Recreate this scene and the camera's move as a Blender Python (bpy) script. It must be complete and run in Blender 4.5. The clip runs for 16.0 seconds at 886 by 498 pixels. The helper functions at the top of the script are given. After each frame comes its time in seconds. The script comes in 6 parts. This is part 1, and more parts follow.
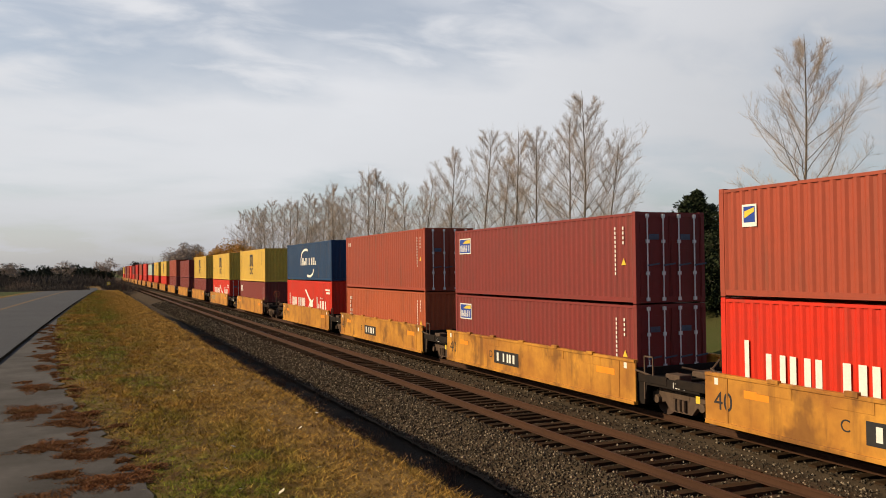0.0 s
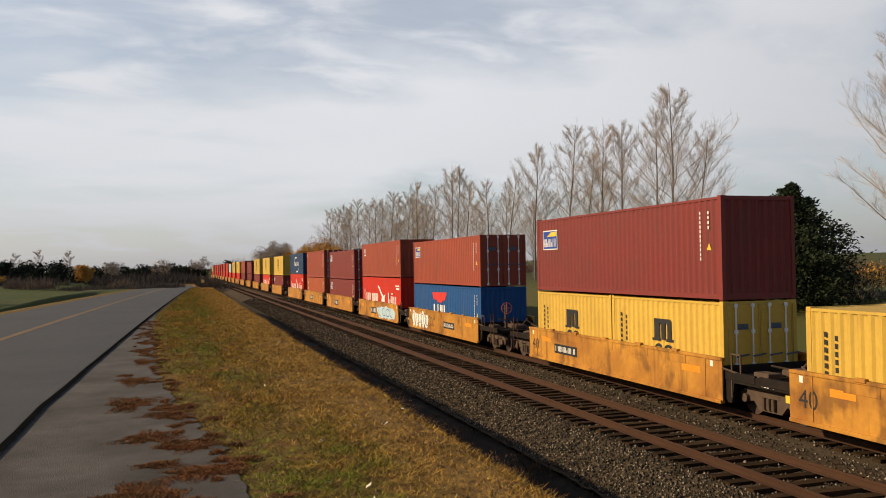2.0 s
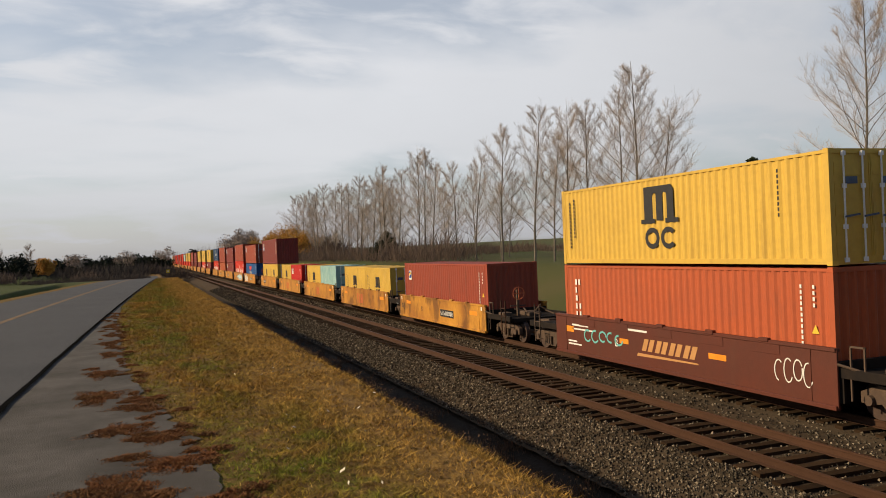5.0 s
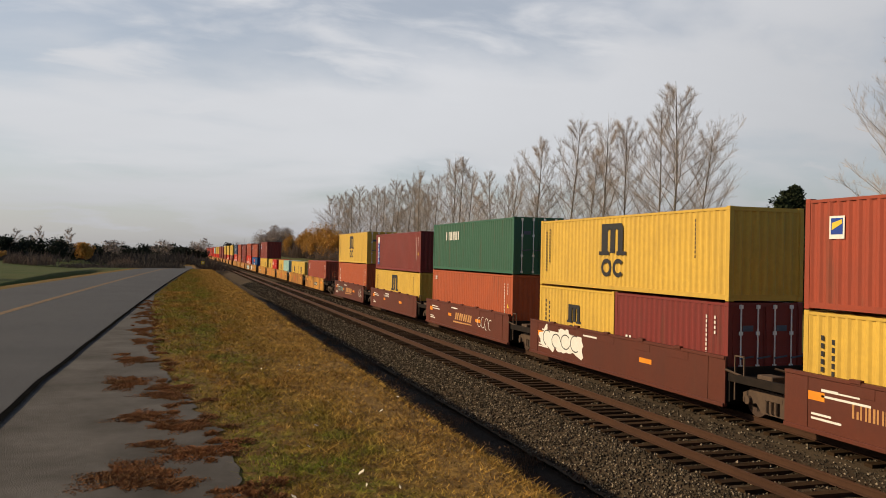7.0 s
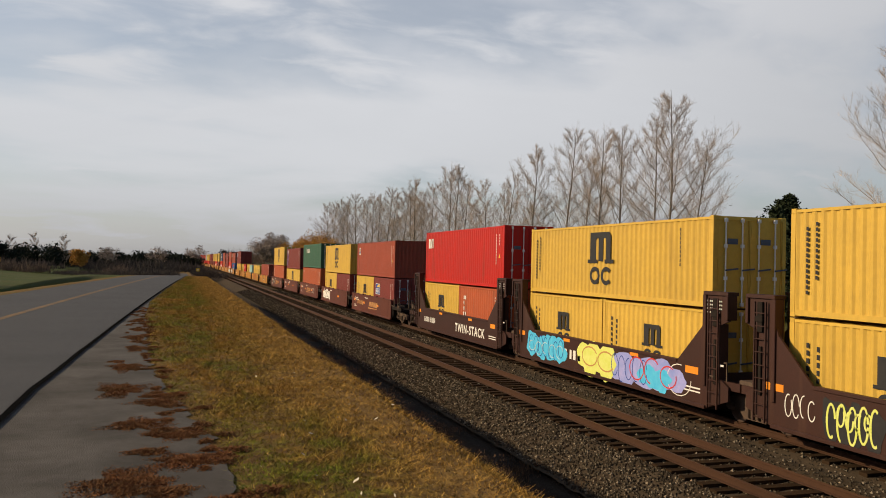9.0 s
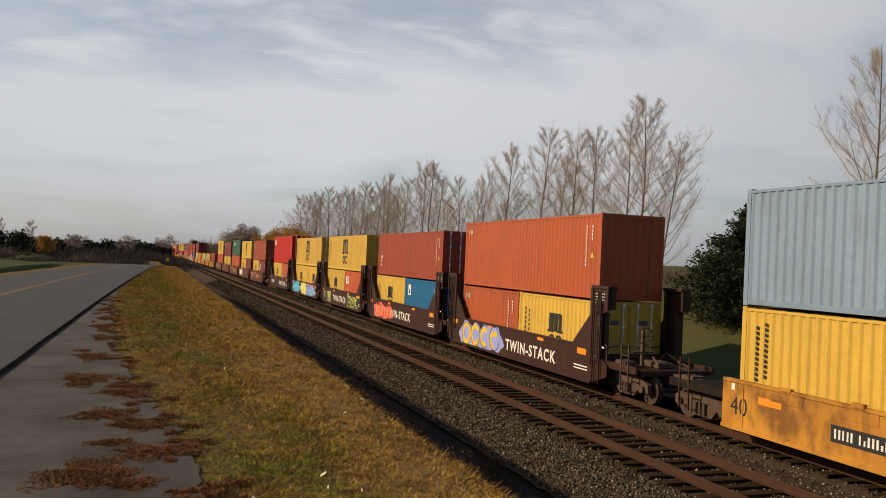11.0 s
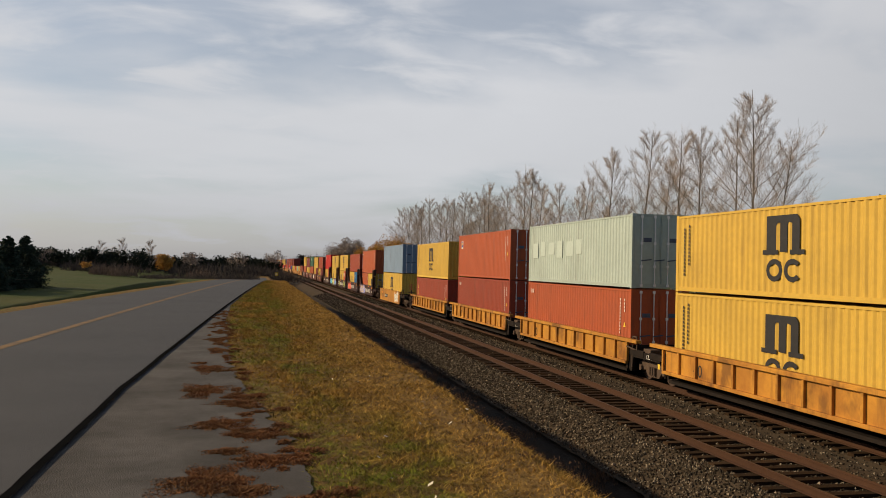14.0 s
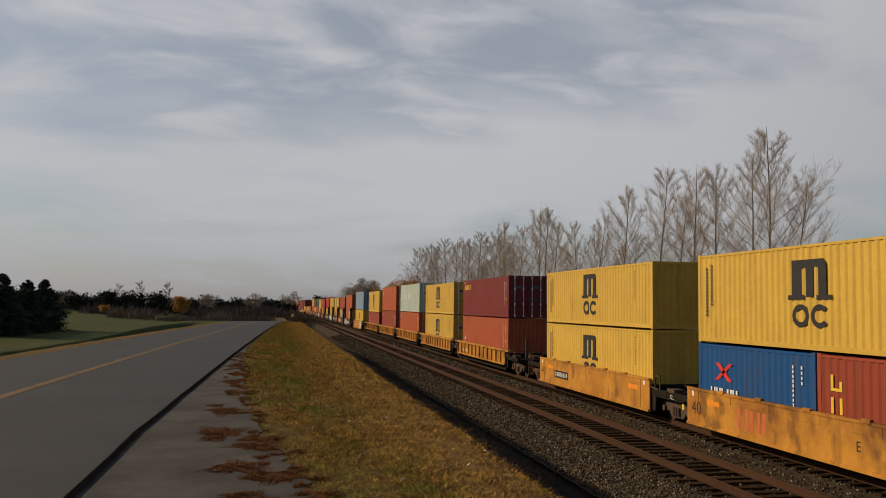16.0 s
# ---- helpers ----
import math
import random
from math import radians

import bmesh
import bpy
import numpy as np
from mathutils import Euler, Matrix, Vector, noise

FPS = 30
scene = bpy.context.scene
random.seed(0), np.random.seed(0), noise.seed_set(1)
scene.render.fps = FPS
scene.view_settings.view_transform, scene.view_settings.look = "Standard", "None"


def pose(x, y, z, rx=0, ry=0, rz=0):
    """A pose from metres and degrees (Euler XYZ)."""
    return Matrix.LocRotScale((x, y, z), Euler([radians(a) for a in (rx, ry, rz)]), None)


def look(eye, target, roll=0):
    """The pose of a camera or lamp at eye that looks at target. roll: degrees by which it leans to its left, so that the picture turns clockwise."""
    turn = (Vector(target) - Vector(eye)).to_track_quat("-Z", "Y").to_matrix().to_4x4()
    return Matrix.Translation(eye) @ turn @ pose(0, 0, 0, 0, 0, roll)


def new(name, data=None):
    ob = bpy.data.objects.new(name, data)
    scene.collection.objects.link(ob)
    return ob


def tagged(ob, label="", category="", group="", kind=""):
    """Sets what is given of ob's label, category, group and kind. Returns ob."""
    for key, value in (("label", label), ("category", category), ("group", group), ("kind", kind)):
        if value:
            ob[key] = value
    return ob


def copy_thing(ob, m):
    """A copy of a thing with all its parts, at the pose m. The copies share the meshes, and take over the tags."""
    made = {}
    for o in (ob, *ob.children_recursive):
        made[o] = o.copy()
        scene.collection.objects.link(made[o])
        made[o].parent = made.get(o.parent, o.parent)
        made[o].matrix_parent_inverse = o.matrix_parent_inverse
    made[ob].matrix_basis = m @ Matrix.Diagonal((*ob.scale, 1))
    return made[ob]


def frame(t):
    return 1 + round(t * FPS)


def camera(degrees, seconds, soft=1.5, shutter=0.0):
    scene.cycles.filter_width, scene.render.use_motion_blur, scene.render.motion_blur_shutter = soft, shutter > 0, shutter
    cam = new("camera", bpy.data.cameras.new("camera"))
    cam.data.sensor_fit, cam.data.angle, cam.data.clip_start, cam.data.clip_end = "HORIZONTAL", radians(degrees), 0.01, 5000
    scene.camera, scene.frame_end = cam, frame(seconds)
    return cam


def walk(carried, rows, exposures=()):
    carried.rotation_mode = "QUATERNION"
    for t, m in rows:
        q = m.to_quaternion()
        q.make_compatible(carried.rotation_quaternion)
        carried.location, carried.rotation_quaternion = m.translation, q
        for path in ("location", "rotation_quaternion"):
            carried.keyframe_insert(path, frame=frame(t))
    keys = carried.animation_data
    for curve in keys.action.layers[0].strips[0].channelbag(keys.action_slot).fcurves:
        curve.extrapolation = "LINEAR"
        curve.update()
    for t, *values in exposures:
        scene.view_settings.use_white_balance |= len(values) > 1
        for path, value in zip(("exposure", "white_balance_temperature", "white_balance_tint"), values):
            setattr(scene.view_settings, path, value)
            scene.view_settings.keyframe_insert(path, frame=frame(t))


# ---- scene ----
# ---- camera ----
cam = camera(56.8, 16.0, 0.95)
EYE = 4.065  # metres over the rail head


def aim(yaw, pitch, roll):
    return pose(0, 0, EYE, 90 + pitch, 0, yaw) @ pose(0, 0, 0, 0, 0, roll)


PATH = [
    (0.0, aim(-23.57, 1.29, -0.64)),
    (0.5, aim(-21.91, 1.16, -0.70)),
    (1.0, aim(-21.05, 1.08, -0.79)),
    (1.5, aim(-19.82, 0.66, -0.69)),
    (2.0, aim(-17.72, 1.16, -0.89)),
    (2.5, aim(-18.26, 1.57, -0.16)),
    (3.0, aim(-17.37, -1.61, -3.94)),
    (3.5, aim(-17.27, -0.10, -2.27)),
    (4.0, aim(-13.58, -0.45, -1.01)),
    (4.5, aim(-13.05, 0.97, -1.25)),
    (5.0, aim(-19.95, -0.11, -2.46)),
    (5.2, aim(-20.22, 1.20, -0.95)),
    (7.3, aim(-17.48, -0.15, 1.08)),
    (7.5, aim(-17.60, -0.62, 0.77)),
    (8.0, aim(-18.65, -0.18, 0.43)),
    (8.5, aim(-18.75, 0.47, 0.87)),
    (9.0, aim(-17.97, 1.02, 1.30)),
    (9.5, aim(-19.75, 0.91, 1.73)),
    (10.0, aim(-21.24, -0.19, 0.87)),
    (10.2, aim(-21.50, 0.33, 1.23)),
    (12.3, aim(-16.63, 1.08, 4.05)),
    (12.5, aim(-15.25, 1.00, 2.27)),
    (13.0, aim(-11.58, -0.24, 0.08)),
    (13.5, aim(-10.95, 0.48, -4.28)),
    (14.0, aim(-12.80, 1.22, 1.31)),
    (14.5, aim(-12.70, 2.45, -1.80)),
    (15.0, aim(-10.59, 2.62, -0.50)),
    (15.5, aim(-11.11, 3.09, 0.01)),
    (16.0, aim(-11.66, 3.97, 0.77)),
]
walk(cam, PATH, exposures=[(0.0, 0.1), (5.2, 0.05), (7.3, -0.05), (7.6, -0.05), (8.0, 0.15), (8.5, 0.1), (9.0, -0.08), (10.2, -0.1), (12.3, -0.1), (13.0, -0.02), (13.5, 0.06), (14.0, -0.12), (14.5, -0.12), (15.0, -0.28), (16.0, -0.5)])

# ---- world, sun ----
SUN_AZ = 289.0  # degrees clockwise from +y
SUN_EL = 25.8
world = bpy.data.worlds.new("sky")
scene.world = world
world.use_nodes = True


def build_world():
    nt = world.node_tree
    nt.nodes.clear()
    N, L = nt.nodes.new, nt.links.new
    out, bg = N("ShaderNodeOutputWorld"), N("ShaderNodeBackground")
    sky = N("ShaderNodeTexSky")
    sky.sky_type, sky.sun_disc = "NISHITA", False
    sky.sun_elevation, sky.sun_rotation = radians(SUN_EL), radians(SUN_AZ)
    sky.air_density, sky.dust_density, sky.ozone_density = 1.0, 1.2, 1.5
    # thin cloud sheet: the direction is laid on a flat layer overhead
    co, sep = N("ShaderNodeTexCoord"), N("ShaderNodeSeparateXYZ")
    L(co.outputs["Generated"], sep.inputs[0])
    zz = N("ShaderNodeMath")
    zz.operation = "MAXIMUM"
    L(sep.outputs["Z"], zz.inputs[0])
    zz.inputs[1].default_value = 0.0
    za = N("ShaderNodeMath")
    za.operation = "ADD"
    L(zz.outputs[0], za.inputs[0])
    za.inputs[1].default_value = 0.24
    flat = N("ShaderNodeCombineXYZ")
    for k, ax in enumerate("XY"):
        d = N("ShaderNodeMath")
        d.operation = "DIVIDE"
        L(sep.outputs[ax], d.inputs[0])
        L(za.outputs[0], d.inputs[1])
        L(d.outputs[0], flat.inputs[k])
    def layer(scale, detail, stretch, turn, offset, lo, hi, rough=0.55, bend=0.4):
        m = N("ShaderNodeMapping")
        m.inputs["Scale"].default_value = stretch
        m.inputs["Rotation"].default_value = (0, 0, radians(turn))
        m.inputs["Location"].default_value = offset
        L(flat.outputs[0], m.inputs[0])
        n = N("ShaderNodeTexNoise")
        n.inputs["Scale"].default_value = scale
        n.inputs["Detail"].default_value = detail
        n.inputs["Roughness"].default_value = rough
        n.inputs["Distortion"].default_value = bend
        L(m.outputs[0], n.inputs["Vector"])
        r = N("ShaderNodeMapRange")
        r.interpolation_type = "SMOOTHSTEP"
        r.inputs[1].default_value, r.inputs[2].default_value = lo, hi
        L(n.outputs["Fac"], r.inputs[0])
        r.inputs[3].default_value = 0.45
        return r
    a = layer(0.95, 6, (0.9, 1.3, 1), 12, (3.1, 1.7, 0), 0.36, 0.58, 0.5, 0.3)
    b = layer(3.6, 7, (0.8, 1.4, 1), 18, (0.4, 5.2, 0), 0.38, 0.72, 0.52, 0.4)
    mul = N("ShaderNodeMath")
    mul.operation = "MAXIMUM"
    L(a.outputs[0], mul.inputs[0])
    L(b.outputs[0], mul.inputs[1])
    # the veil thickens towards the horizon
    veil = N("ShaderNodeMapRange")
    veil.inputs[1].default_value, veil.inputs[2].default_value = 0.02, 0.22
    veil.inputs[3].default_value, veil.inputs[4].default_value = 0.75, 0.0
    L(sep.outputs["Z"], veil.inputs[0])
    mx = N("ShaderNodeMath")
    mx.operation = "MAXIMUM"
    L(mul.outputs[0], mx.inputs[0])
    L(veil.outputs[0], mx.inputs[1])
    # the sheet is cleared above the view, added to weaken the fill light
    clear = N("ShaderNodeMapRange")
    clear.interpolation_type = "SMOOTHSTEP"
    clear.inputs[1].default_value, clear.inputs[2].default_value = 0.36, 0.62
    clear.inputs[3].default_value, clear.inputs[4].default_value = 1.0, 0.12
    L(sep.outputs["Z"], clear.inputs[0])
    thin = N("ShaderNodeMath")
    thin.operation = "MULTIPLY"
    L(mx.outputs[0], thin.inputs[0])
    L(clear.outputs[0], thin.inputs[1])
    # ... and in the unseen sky behind the camera, to darken surfaces facing it
    open_ = N("ShaderNodeMapRange")
    open_.interpolation_type = "SMOOTHSTEP"
    open_.inputs[1].default_value, open_.inputs[2].default_value = -0.25, 0.40
    open_.inputs[3].default_value, open_.inputs[4].default_value = 0.10, 1.0
    L(sep.outputs["Y"], open_.inputs[0])
    sheet = N("ShaderNodeMath")
    sheet.operation = "MULTIPLY"
    L(thin.outputs[0], sheet.inputs[0])
    L(open_.outputs[0], sheet.inputs[1])
    mx = sheet
    cov = N("ShaderNodeMath")
    cov.operation = "MULTIPLY"
    cov.inputs[1].default_value = 0.93
    L(mx.outputs[0], cov.inputs[0])
    # cloud brightness varies with height and thickness
    tone = N("ShaderNodeValToRGB")
    e = tone.color_ramp.elements
    e[0].position, e[0].color = 0.0, CLOUD_LOW
    e[1].position, e[1].color = 0.42, CLOUD_HIGH
    mid = e.new(0.10)
    mid.color = CLOUD_MID
    L(sep.outputs["Z"], tone.inputs[0])
    shade = layer(0.9, 6, (0.8, 1.3, 1), 30, (7.7, 2.2, 0), 0.25, 0.75)
    sm = N("ShaderNodeMapRange")
    sm.inputs[3].default_value, sm.inputs[4].default_value = 0.93, 1.06
    L(shade.outputs[0], sm.inputs[0])
    cl = N("ShaderNodeVectorMath")
    cl.operation = "SCALE"
    L(tone.outputs[0], cl.inputs[0])
    # thin cloud scatters forwards: it is brightest on the sun's side
    dot = N("ShaderNodeVectorMath")
    dot.operation = "DOT_PRODUCT"
    L(co.outputs["Generated"], dot.inputs[0])
    dot.inputs[1].default_value = (math.sin(radians(SUN_AZ)), math.cos(radians(SUN_AZ)), 0.35)
    fw = N("ShaderNodeMapRange")
    fw.interpolation_type = "SMOOTHSTEP"
    fw.inputs[1].default_value, fw.inputs[2].default_value = -1.1, 0.1
    fw.inputs[3].default_value, fw.inputs[4].default_value = 0.42, 1.02
    L(dot.outputs["Value"], fw.inputs[0])
    both = N("ShaderNodeMath")
    both.operation = "MULTIPLY"
    L(sm.outputs[0], both.inputs[0])
    L(fw.outputs[0], both.inputs[1])
    L(both.outputs[0], cl.inputs["Scale"])
    mix = N("ShaderNodeMix")
    mix.data_type = "RGBA"
    L(cov.outputs[0], mix.inputs["Factor"])
    L(sky.outputs[0], mix.inputs["A"])
    L(cl.outputs[0], mix.inputs["B"])
    L(mix.outputs["Result"], bg.inputs[0])
    bg.inputs[1].default_value = 0.10
    L(bg.outputs[0], out.inputs[0])


CLOUD_LOW, CLOUD_MID, CLOUD_HIGH = (4.5, 4.5, 4.8, 1), (6.55, 6.62, 6.85, 1), (7.65, 7.7, 8.0, 1)
build_world()
sun = new("sun", bpy.data.lights.new("sun", "SUN"))
sun.data.energy, sun.data.angle, sun.data.color = 5.0, radians(0.6), (1.0, 0.78, 0.50)
az, el = radians(SUN_AZ), radians(SUN_EL)
sun.matrix_world = look((0, 0, 0), (-math.sin(az) * math.cos(el), -math.cos(az) * math.cos(el), -math.sin(el)))

# ---- materials ----
MATS = {}


def mat(name, colour, rough=0.6, metal=0.0, second=None, scale=3.0, amount=0.5, bump=0.0, bump_scale=40.0,
        streak=0.0, vary=0.0, island=False, dirt=None, gloss=0.22, skew=None, patch=0.0):
    """A surface with a base colour, a second colour in stains, fine relief, vertical streaks and variation from piece to piece."""
    if name in MATS:
        return MATS[name]
    m = MATS[name] = bpy.data.materials.new(name)
    m.use_nodes = True
    nt = m.node_tree
    N, L = nt.nodes.new, nt.links.new
    p = nt.nodes["Principled BSDF"]
    p.inputs["Roughness"].default_value, p.inputs["Metallic"].default_value = rough, metal
    p.inputs["Specular IOR Level"].default_value = gloss
    co = N("ShaderNodeTexCoord")
    src = co.outputs["Object"]
    if vary and not island:
        # the stains differ from piece to piece
        far_off = N("ShaderNodeVectorMath")
        far_off.operation = "MULTIPLY_ADD"
        L(N("ShaderNodeObjectInfo").outputs["Random"], far_off.inputs[0])
        far_off.inputs[1].default_value = (31.0, 47.0, 13.0)
        L(src, far_off.inputs[2])
        src = far_off.outputs[0]
    def noise_fac(sc, detail, lo, hi, stretch=None, rough_=0.6):
        v = src
        if stretch:
            mp = N("ShaderNodeMapping")
            mp.inputs["Scale"].default_value = stretch
            L(src, mp.inputs[0])
            v = mp.outputs[0]
        n = N("ShaderNodeTexNoise")
        n.inputs["Scale"].default_value, n.inputs["Detail"].default_value, n.inputs["Roughness"].default_value = sc, detail, rough_
        L(v, n.inputs["Vector"])
        r = N("ShaderNodeMapRange")
        r.inputs[1].default_value, r.inputs[2].default_value = lo, hi
        L(n.outputs["Fac"], r.inputs[0])
        return r.outputs[0]
    def blend(fac, a, b, strength=1.0):
        x = N("ShaderNodeMix")
        x.data_type = "RGBA"
        if strength != 1.0:
            k = N("ShaderNodeMath")
            k.operation = "MULTIPLY"
            k.inputs[1].default_value = strength
            L(fac, k.inputs[0])
            fac = k.outputs[0]
        L(fac, x.inputs["Factor"])
        for s, c in (("A", a), ("B", b)):
            if isinstance(c, tuple):
                x.inputs[s].default_value = (*c, 1)
            else:
                L(c, x.inputs[s])
        return x.outputs["Result"]
    col = blend(noise_fac(scale, 6, 0.35, 0.7), colour, second or tuple(c * 0.7 for c in colour), amount)
    col = blend(noise_fac(scale * 9, 4, 0.3, 0.75), col, tuple(c * 0.6 for c in (second or colour)), 0.25)
    if patch:
        col = blend(noise_fac(1.1, 4, 0.52, 0.62, (1.0, 0.8, 0.55)), col, dirt or (0.10, 0.05, 0.03), patch)
    if streak:
        col = blend(noise_fac(2.2, 5, 0.56, 0.72, (1.0, 1.0, 0.12)), col, dirt or (0.10, 0.05, 0.03), streak)
    if vary:
        if island:
            r = N("ShaderNodeNewGeometry").outputs["Random Per Island"]
        else:
            r = N("ShaderNodeObjectInfo").outputs["Random"]
        h = N("ShaderNodeHueSaturation")
        mr = N("ShaderNodeMapRange")
        mr.inputs[3].default_value, mr.inputs[4].default_value = skew[1:] if skew else (1 - vary, 1 + vary)
        if skew:
            pw = N("ShaderNodeMath")
            pw.operation = "POWER"
            L(r, pw.inputs[0])
            pw.inputs[1].default_value = skew[0]
            r = pw.outputs[0]
        L(r, mr.inputs[0])
        L(mr.outputs[0], h.inputs["Value"])
        L(col, h.inputs["Color"])
        col = h.outputs[0]
    L(col, p.inputs["Base Color"])
    if bump:
        b = N("ShaderNodeBump")
        b.inputs["Strength"].default_value, b.inputs["Distance"].default_value = bump, 0.02
        n = N("ShaderNodeTexNoise")
        n.inputs["Scale"].default_value, n.inputs["Detail"].default_value = bump_scale, 6
        L(src, n.inputs["Vector"])
        L(n.outputs["Fac"], b.inputs["Height"])
        L(b.outputs[0], p.inputs["Normal"])
    return m


def steel(name, colour, second=None, streak=0.35, rough=0.55):
    return mat(name, colour, rough, 0.0, second, 0.7, 0.7, 0.15, 30, streak, 0.06)


PAINT = {
    "yellow": (0.62, 0.39, 0.060), "yellow2": (0.57, 0.37, 0.075), "red": (0.307, 0.055, 0.026), "maroon": (0.198, 0.031, 0.025),
    "orange": (0.414, 0.089, 0.030), "hamred": (0.605, 0.024, 0.006), "blue": (0.006, 0.075, 0.243), "navy": (0.006, 0.039, 0.107),
    "bright": (0.505, 0.012, 0.006), "green": (0.034, 0.113, 0.068), "aqua": (0.34, 0.50, 0.46), "grey": (0.205, 0.285, 0.39),
    "white": (0.41, 0.48, 0.425), "dark": (0.181, 0.019, 0.019), "sky": (0.006, 0.135, 0.321), "salmon": (0.559, 0.106, 0.037),
}
for key_, c_ in PAINT.items():
    if key_ != "aqua":
        steel("paint " + key_, c_, tuple(v * 0.78 + 0.01 for v in c_), 0.22 if key_ in ("white", "yellow", "yellow2") else 0.42)
mat("car yellow", (0.56, 0.265, 0.036), 0.55, 0.0, (0.24, 0.085, 0.02), 0.55, 0.85, 0.15, 30, 0.6, 0.08, dirt=(0.085, 0.036, 0.016), patch=0.62)
mat("paint aqua", (0.34, 0.50, 0.46), 0.6, 0.0, (0.19, 0.36, 0.36), 1.3, 0.9, 0.15, 30, 0.45, 0.06, dirt=(0.17, 0.14, 0.10))
steel("car brown", (0.115, 0.030, 0.017), (0.085, 0.03, 0.02), 0.3)
steel("car dark", (0.045, 0.017, 0.012), (0.035, 0.016, 0.012), 0.3)
steel("rail rust", (0.062, 0.028, 0.014), (0.046, 0.021, 0.011), 0.0, 0.85)
mat("railhead", (0.085, 0.044, 0.024), 0.6, 0.3, (0.06, 0.03, 0.018), 6, 0.6)
mat("black", (0.014, 0.012, 0.011), 0.85, 0, (0.032, 0.022, 0.016), 4, 0.6, 0.2, 30, gloss=0.08)
mat("truck steel", (0.070, 0.046, 0.033), 0.8, 0, (0.13, 0.085, 0.055), 5, 0.6, 0.3, 30)
mat("wheel steel", (0.10, 0.065, 0.05), 0.6, 0.4, (0.05, 0.035, 0.03), 5, 0.5)
mat("mark white", (0.78, 0.76, 0.70), 0.6, 0, (0.6, 0.56, 0.5), 5, 0.5)
mat("mark black", (0.02, 0.02, 0.022), 0.6, 0, (0.05, 0.045, 0.04), 5, 0.4)
mat("mark yellow", (0.75, 0.50, 0.05), 0.6)
mat("mark orange", (0.80, 0.27, 0.02), 0.6)
mat("mark red", (0.62, 0.04, 0.03), 0.6)
mat("mark rust red", (0.50, 0.10, 0.05), 0.7, 0, (0.55, 0.2, 0.06), 3, 0.6)
mat("mark blue", (0.02, 0.06, 0.30), 0.6)
mat("mark gold", (0.50, 0.25, 0.09), 0.6)
mat("spray blue", (0.05, 0.42, 0.72), 0.6, 0, (0.15, 0.6, 0.8), 4, 0.6)
mat("spray mauve", (0.22, 0.28, 0.62), 0.6, 0, (0.45, 0.4, 0.7), 3, 0.7)
mat("spray lime", (0.60, 0.65, 0.10), 0.6, 0, (0.75, 0.75, 0.3), 4, 0.6)
mat("spray pink", (0.70, 0.16, 0.10), 0.6, 0, (0.7, 0.35, 0.3), 4, 0.6)
mat("spray pale", (0.35, 0.52, 0.60), 0.6, 0, (0.6, 0.65, 0.62), 4, 0.7)
mat("spray teal", (0.15, 0.45, 0.42), 0.6)
mat("lock rod", (0.82, 0.80, 0.77), 0.5, 0.0, (0.6, 0.55, 0.5), 6, 0.5)
mat("door gear", (0.10, 0.12, 0.17), 0.5, 0.3, (0.05, 0.05, 0.06), 5, 0.5)
mat("tie wood", (0.032, 0.019, 0.010), 0.95, 0, (0.055, 0.034, 0.019), 6, 0.6, 0.6, 40, 0, 0.35, gloss=0.05)
mat("ballast", (0.078, 0.057, 0.037), 0.95, 0, (0.045, 0.033, 0.021), 1.2, 0.7, 0.8, 26, gloss=0.05)
mat("stone", (0.078, 0.063, 0.044), 0.9, 0, (0.045, 0.036, 0.026), 9, 0.6, 0, 40, 0, 0.95, True, gloss=0.05, skew=(4.0, 0.50, 4.0))
mat("bark", (0.20, 0.165, 0.125), 0.9, 0, (0.085, 0.07, 0.055), 2.5, 0.6, 0.5, 12)
mat("twig", (0.40, 0.325, 0.265), 0.9, 0, (0.50, 0.41, 0.34), 1.0, 0.6, 0, 40, 0, 0.3, True)
mat("brush twig", (0.095, 0.066, 0.052), 0.9, 0, (0.13, 0.09, 0.065), 0.3, 0.7, 0, 40, 0, 0.4, True)
mat("far evergreen", (0.017, 0.023, 0.017), 0.95, 0, (0.030, 0.034, 0.024), 0.05, 0.8, 0, 40, 0, 0.4, True, gloss=0.05)
mat("dark wood far", (0.036, 0.031, 0.029), 0.95, 0, (0.062, 0.048, 0.040), 0.05, 0.8, 0, 40, 0, 0.4, True)
mat("autumn leaf", (0.46, 0.25, 0.045), 0.8, 0, (0.36, 0.17, 0.04), 0.5, 0.7, 0, 40, 0, 0.35, True)
mat("pine needle", (0.019, 0.029, 0.012), 0.9, 0, (0.032, 0.038, 0.014), 1.2, 0.7, 0, 40, 0, 0.3, True)
mat("spruce needle", (0.026, 0.043, 0.030), 0.85, 0, (0.040, 0.056, 0.034), 1.2, 0.7, 0, 40, 0, 0.4, True)
mat("weed", (0.085, 0.050, 0.030), 0.9, 0, (0.14, 0.08, 0.04), 1.0, 0.7, 0, 40, 0, 0.4, True)
mat("dead weed", (0.22, 0.082, 0.026), 0.9, 0, (0.11, 0.062, 0.022), 3.0, 0.7, 0, 40, 0, 0.4, True)
mat("asphalt", (0.048, 0.044, 0.041), 0.75, 0, (0.032, 0.029, 0.027), 0.45, 0.9, 0.4, 90, gloss=0.35)
mat("tar", (0.006, 0.006, 0.006), 1.0, 0, (0.012, 0.012, 0.012), 3, 0.5, gloss=0.0)
mat("road paint", (0.23, 0.13, 0.042), 0.8, 0, (0.09, 0.07, 0.05), 3.5, 1.0)
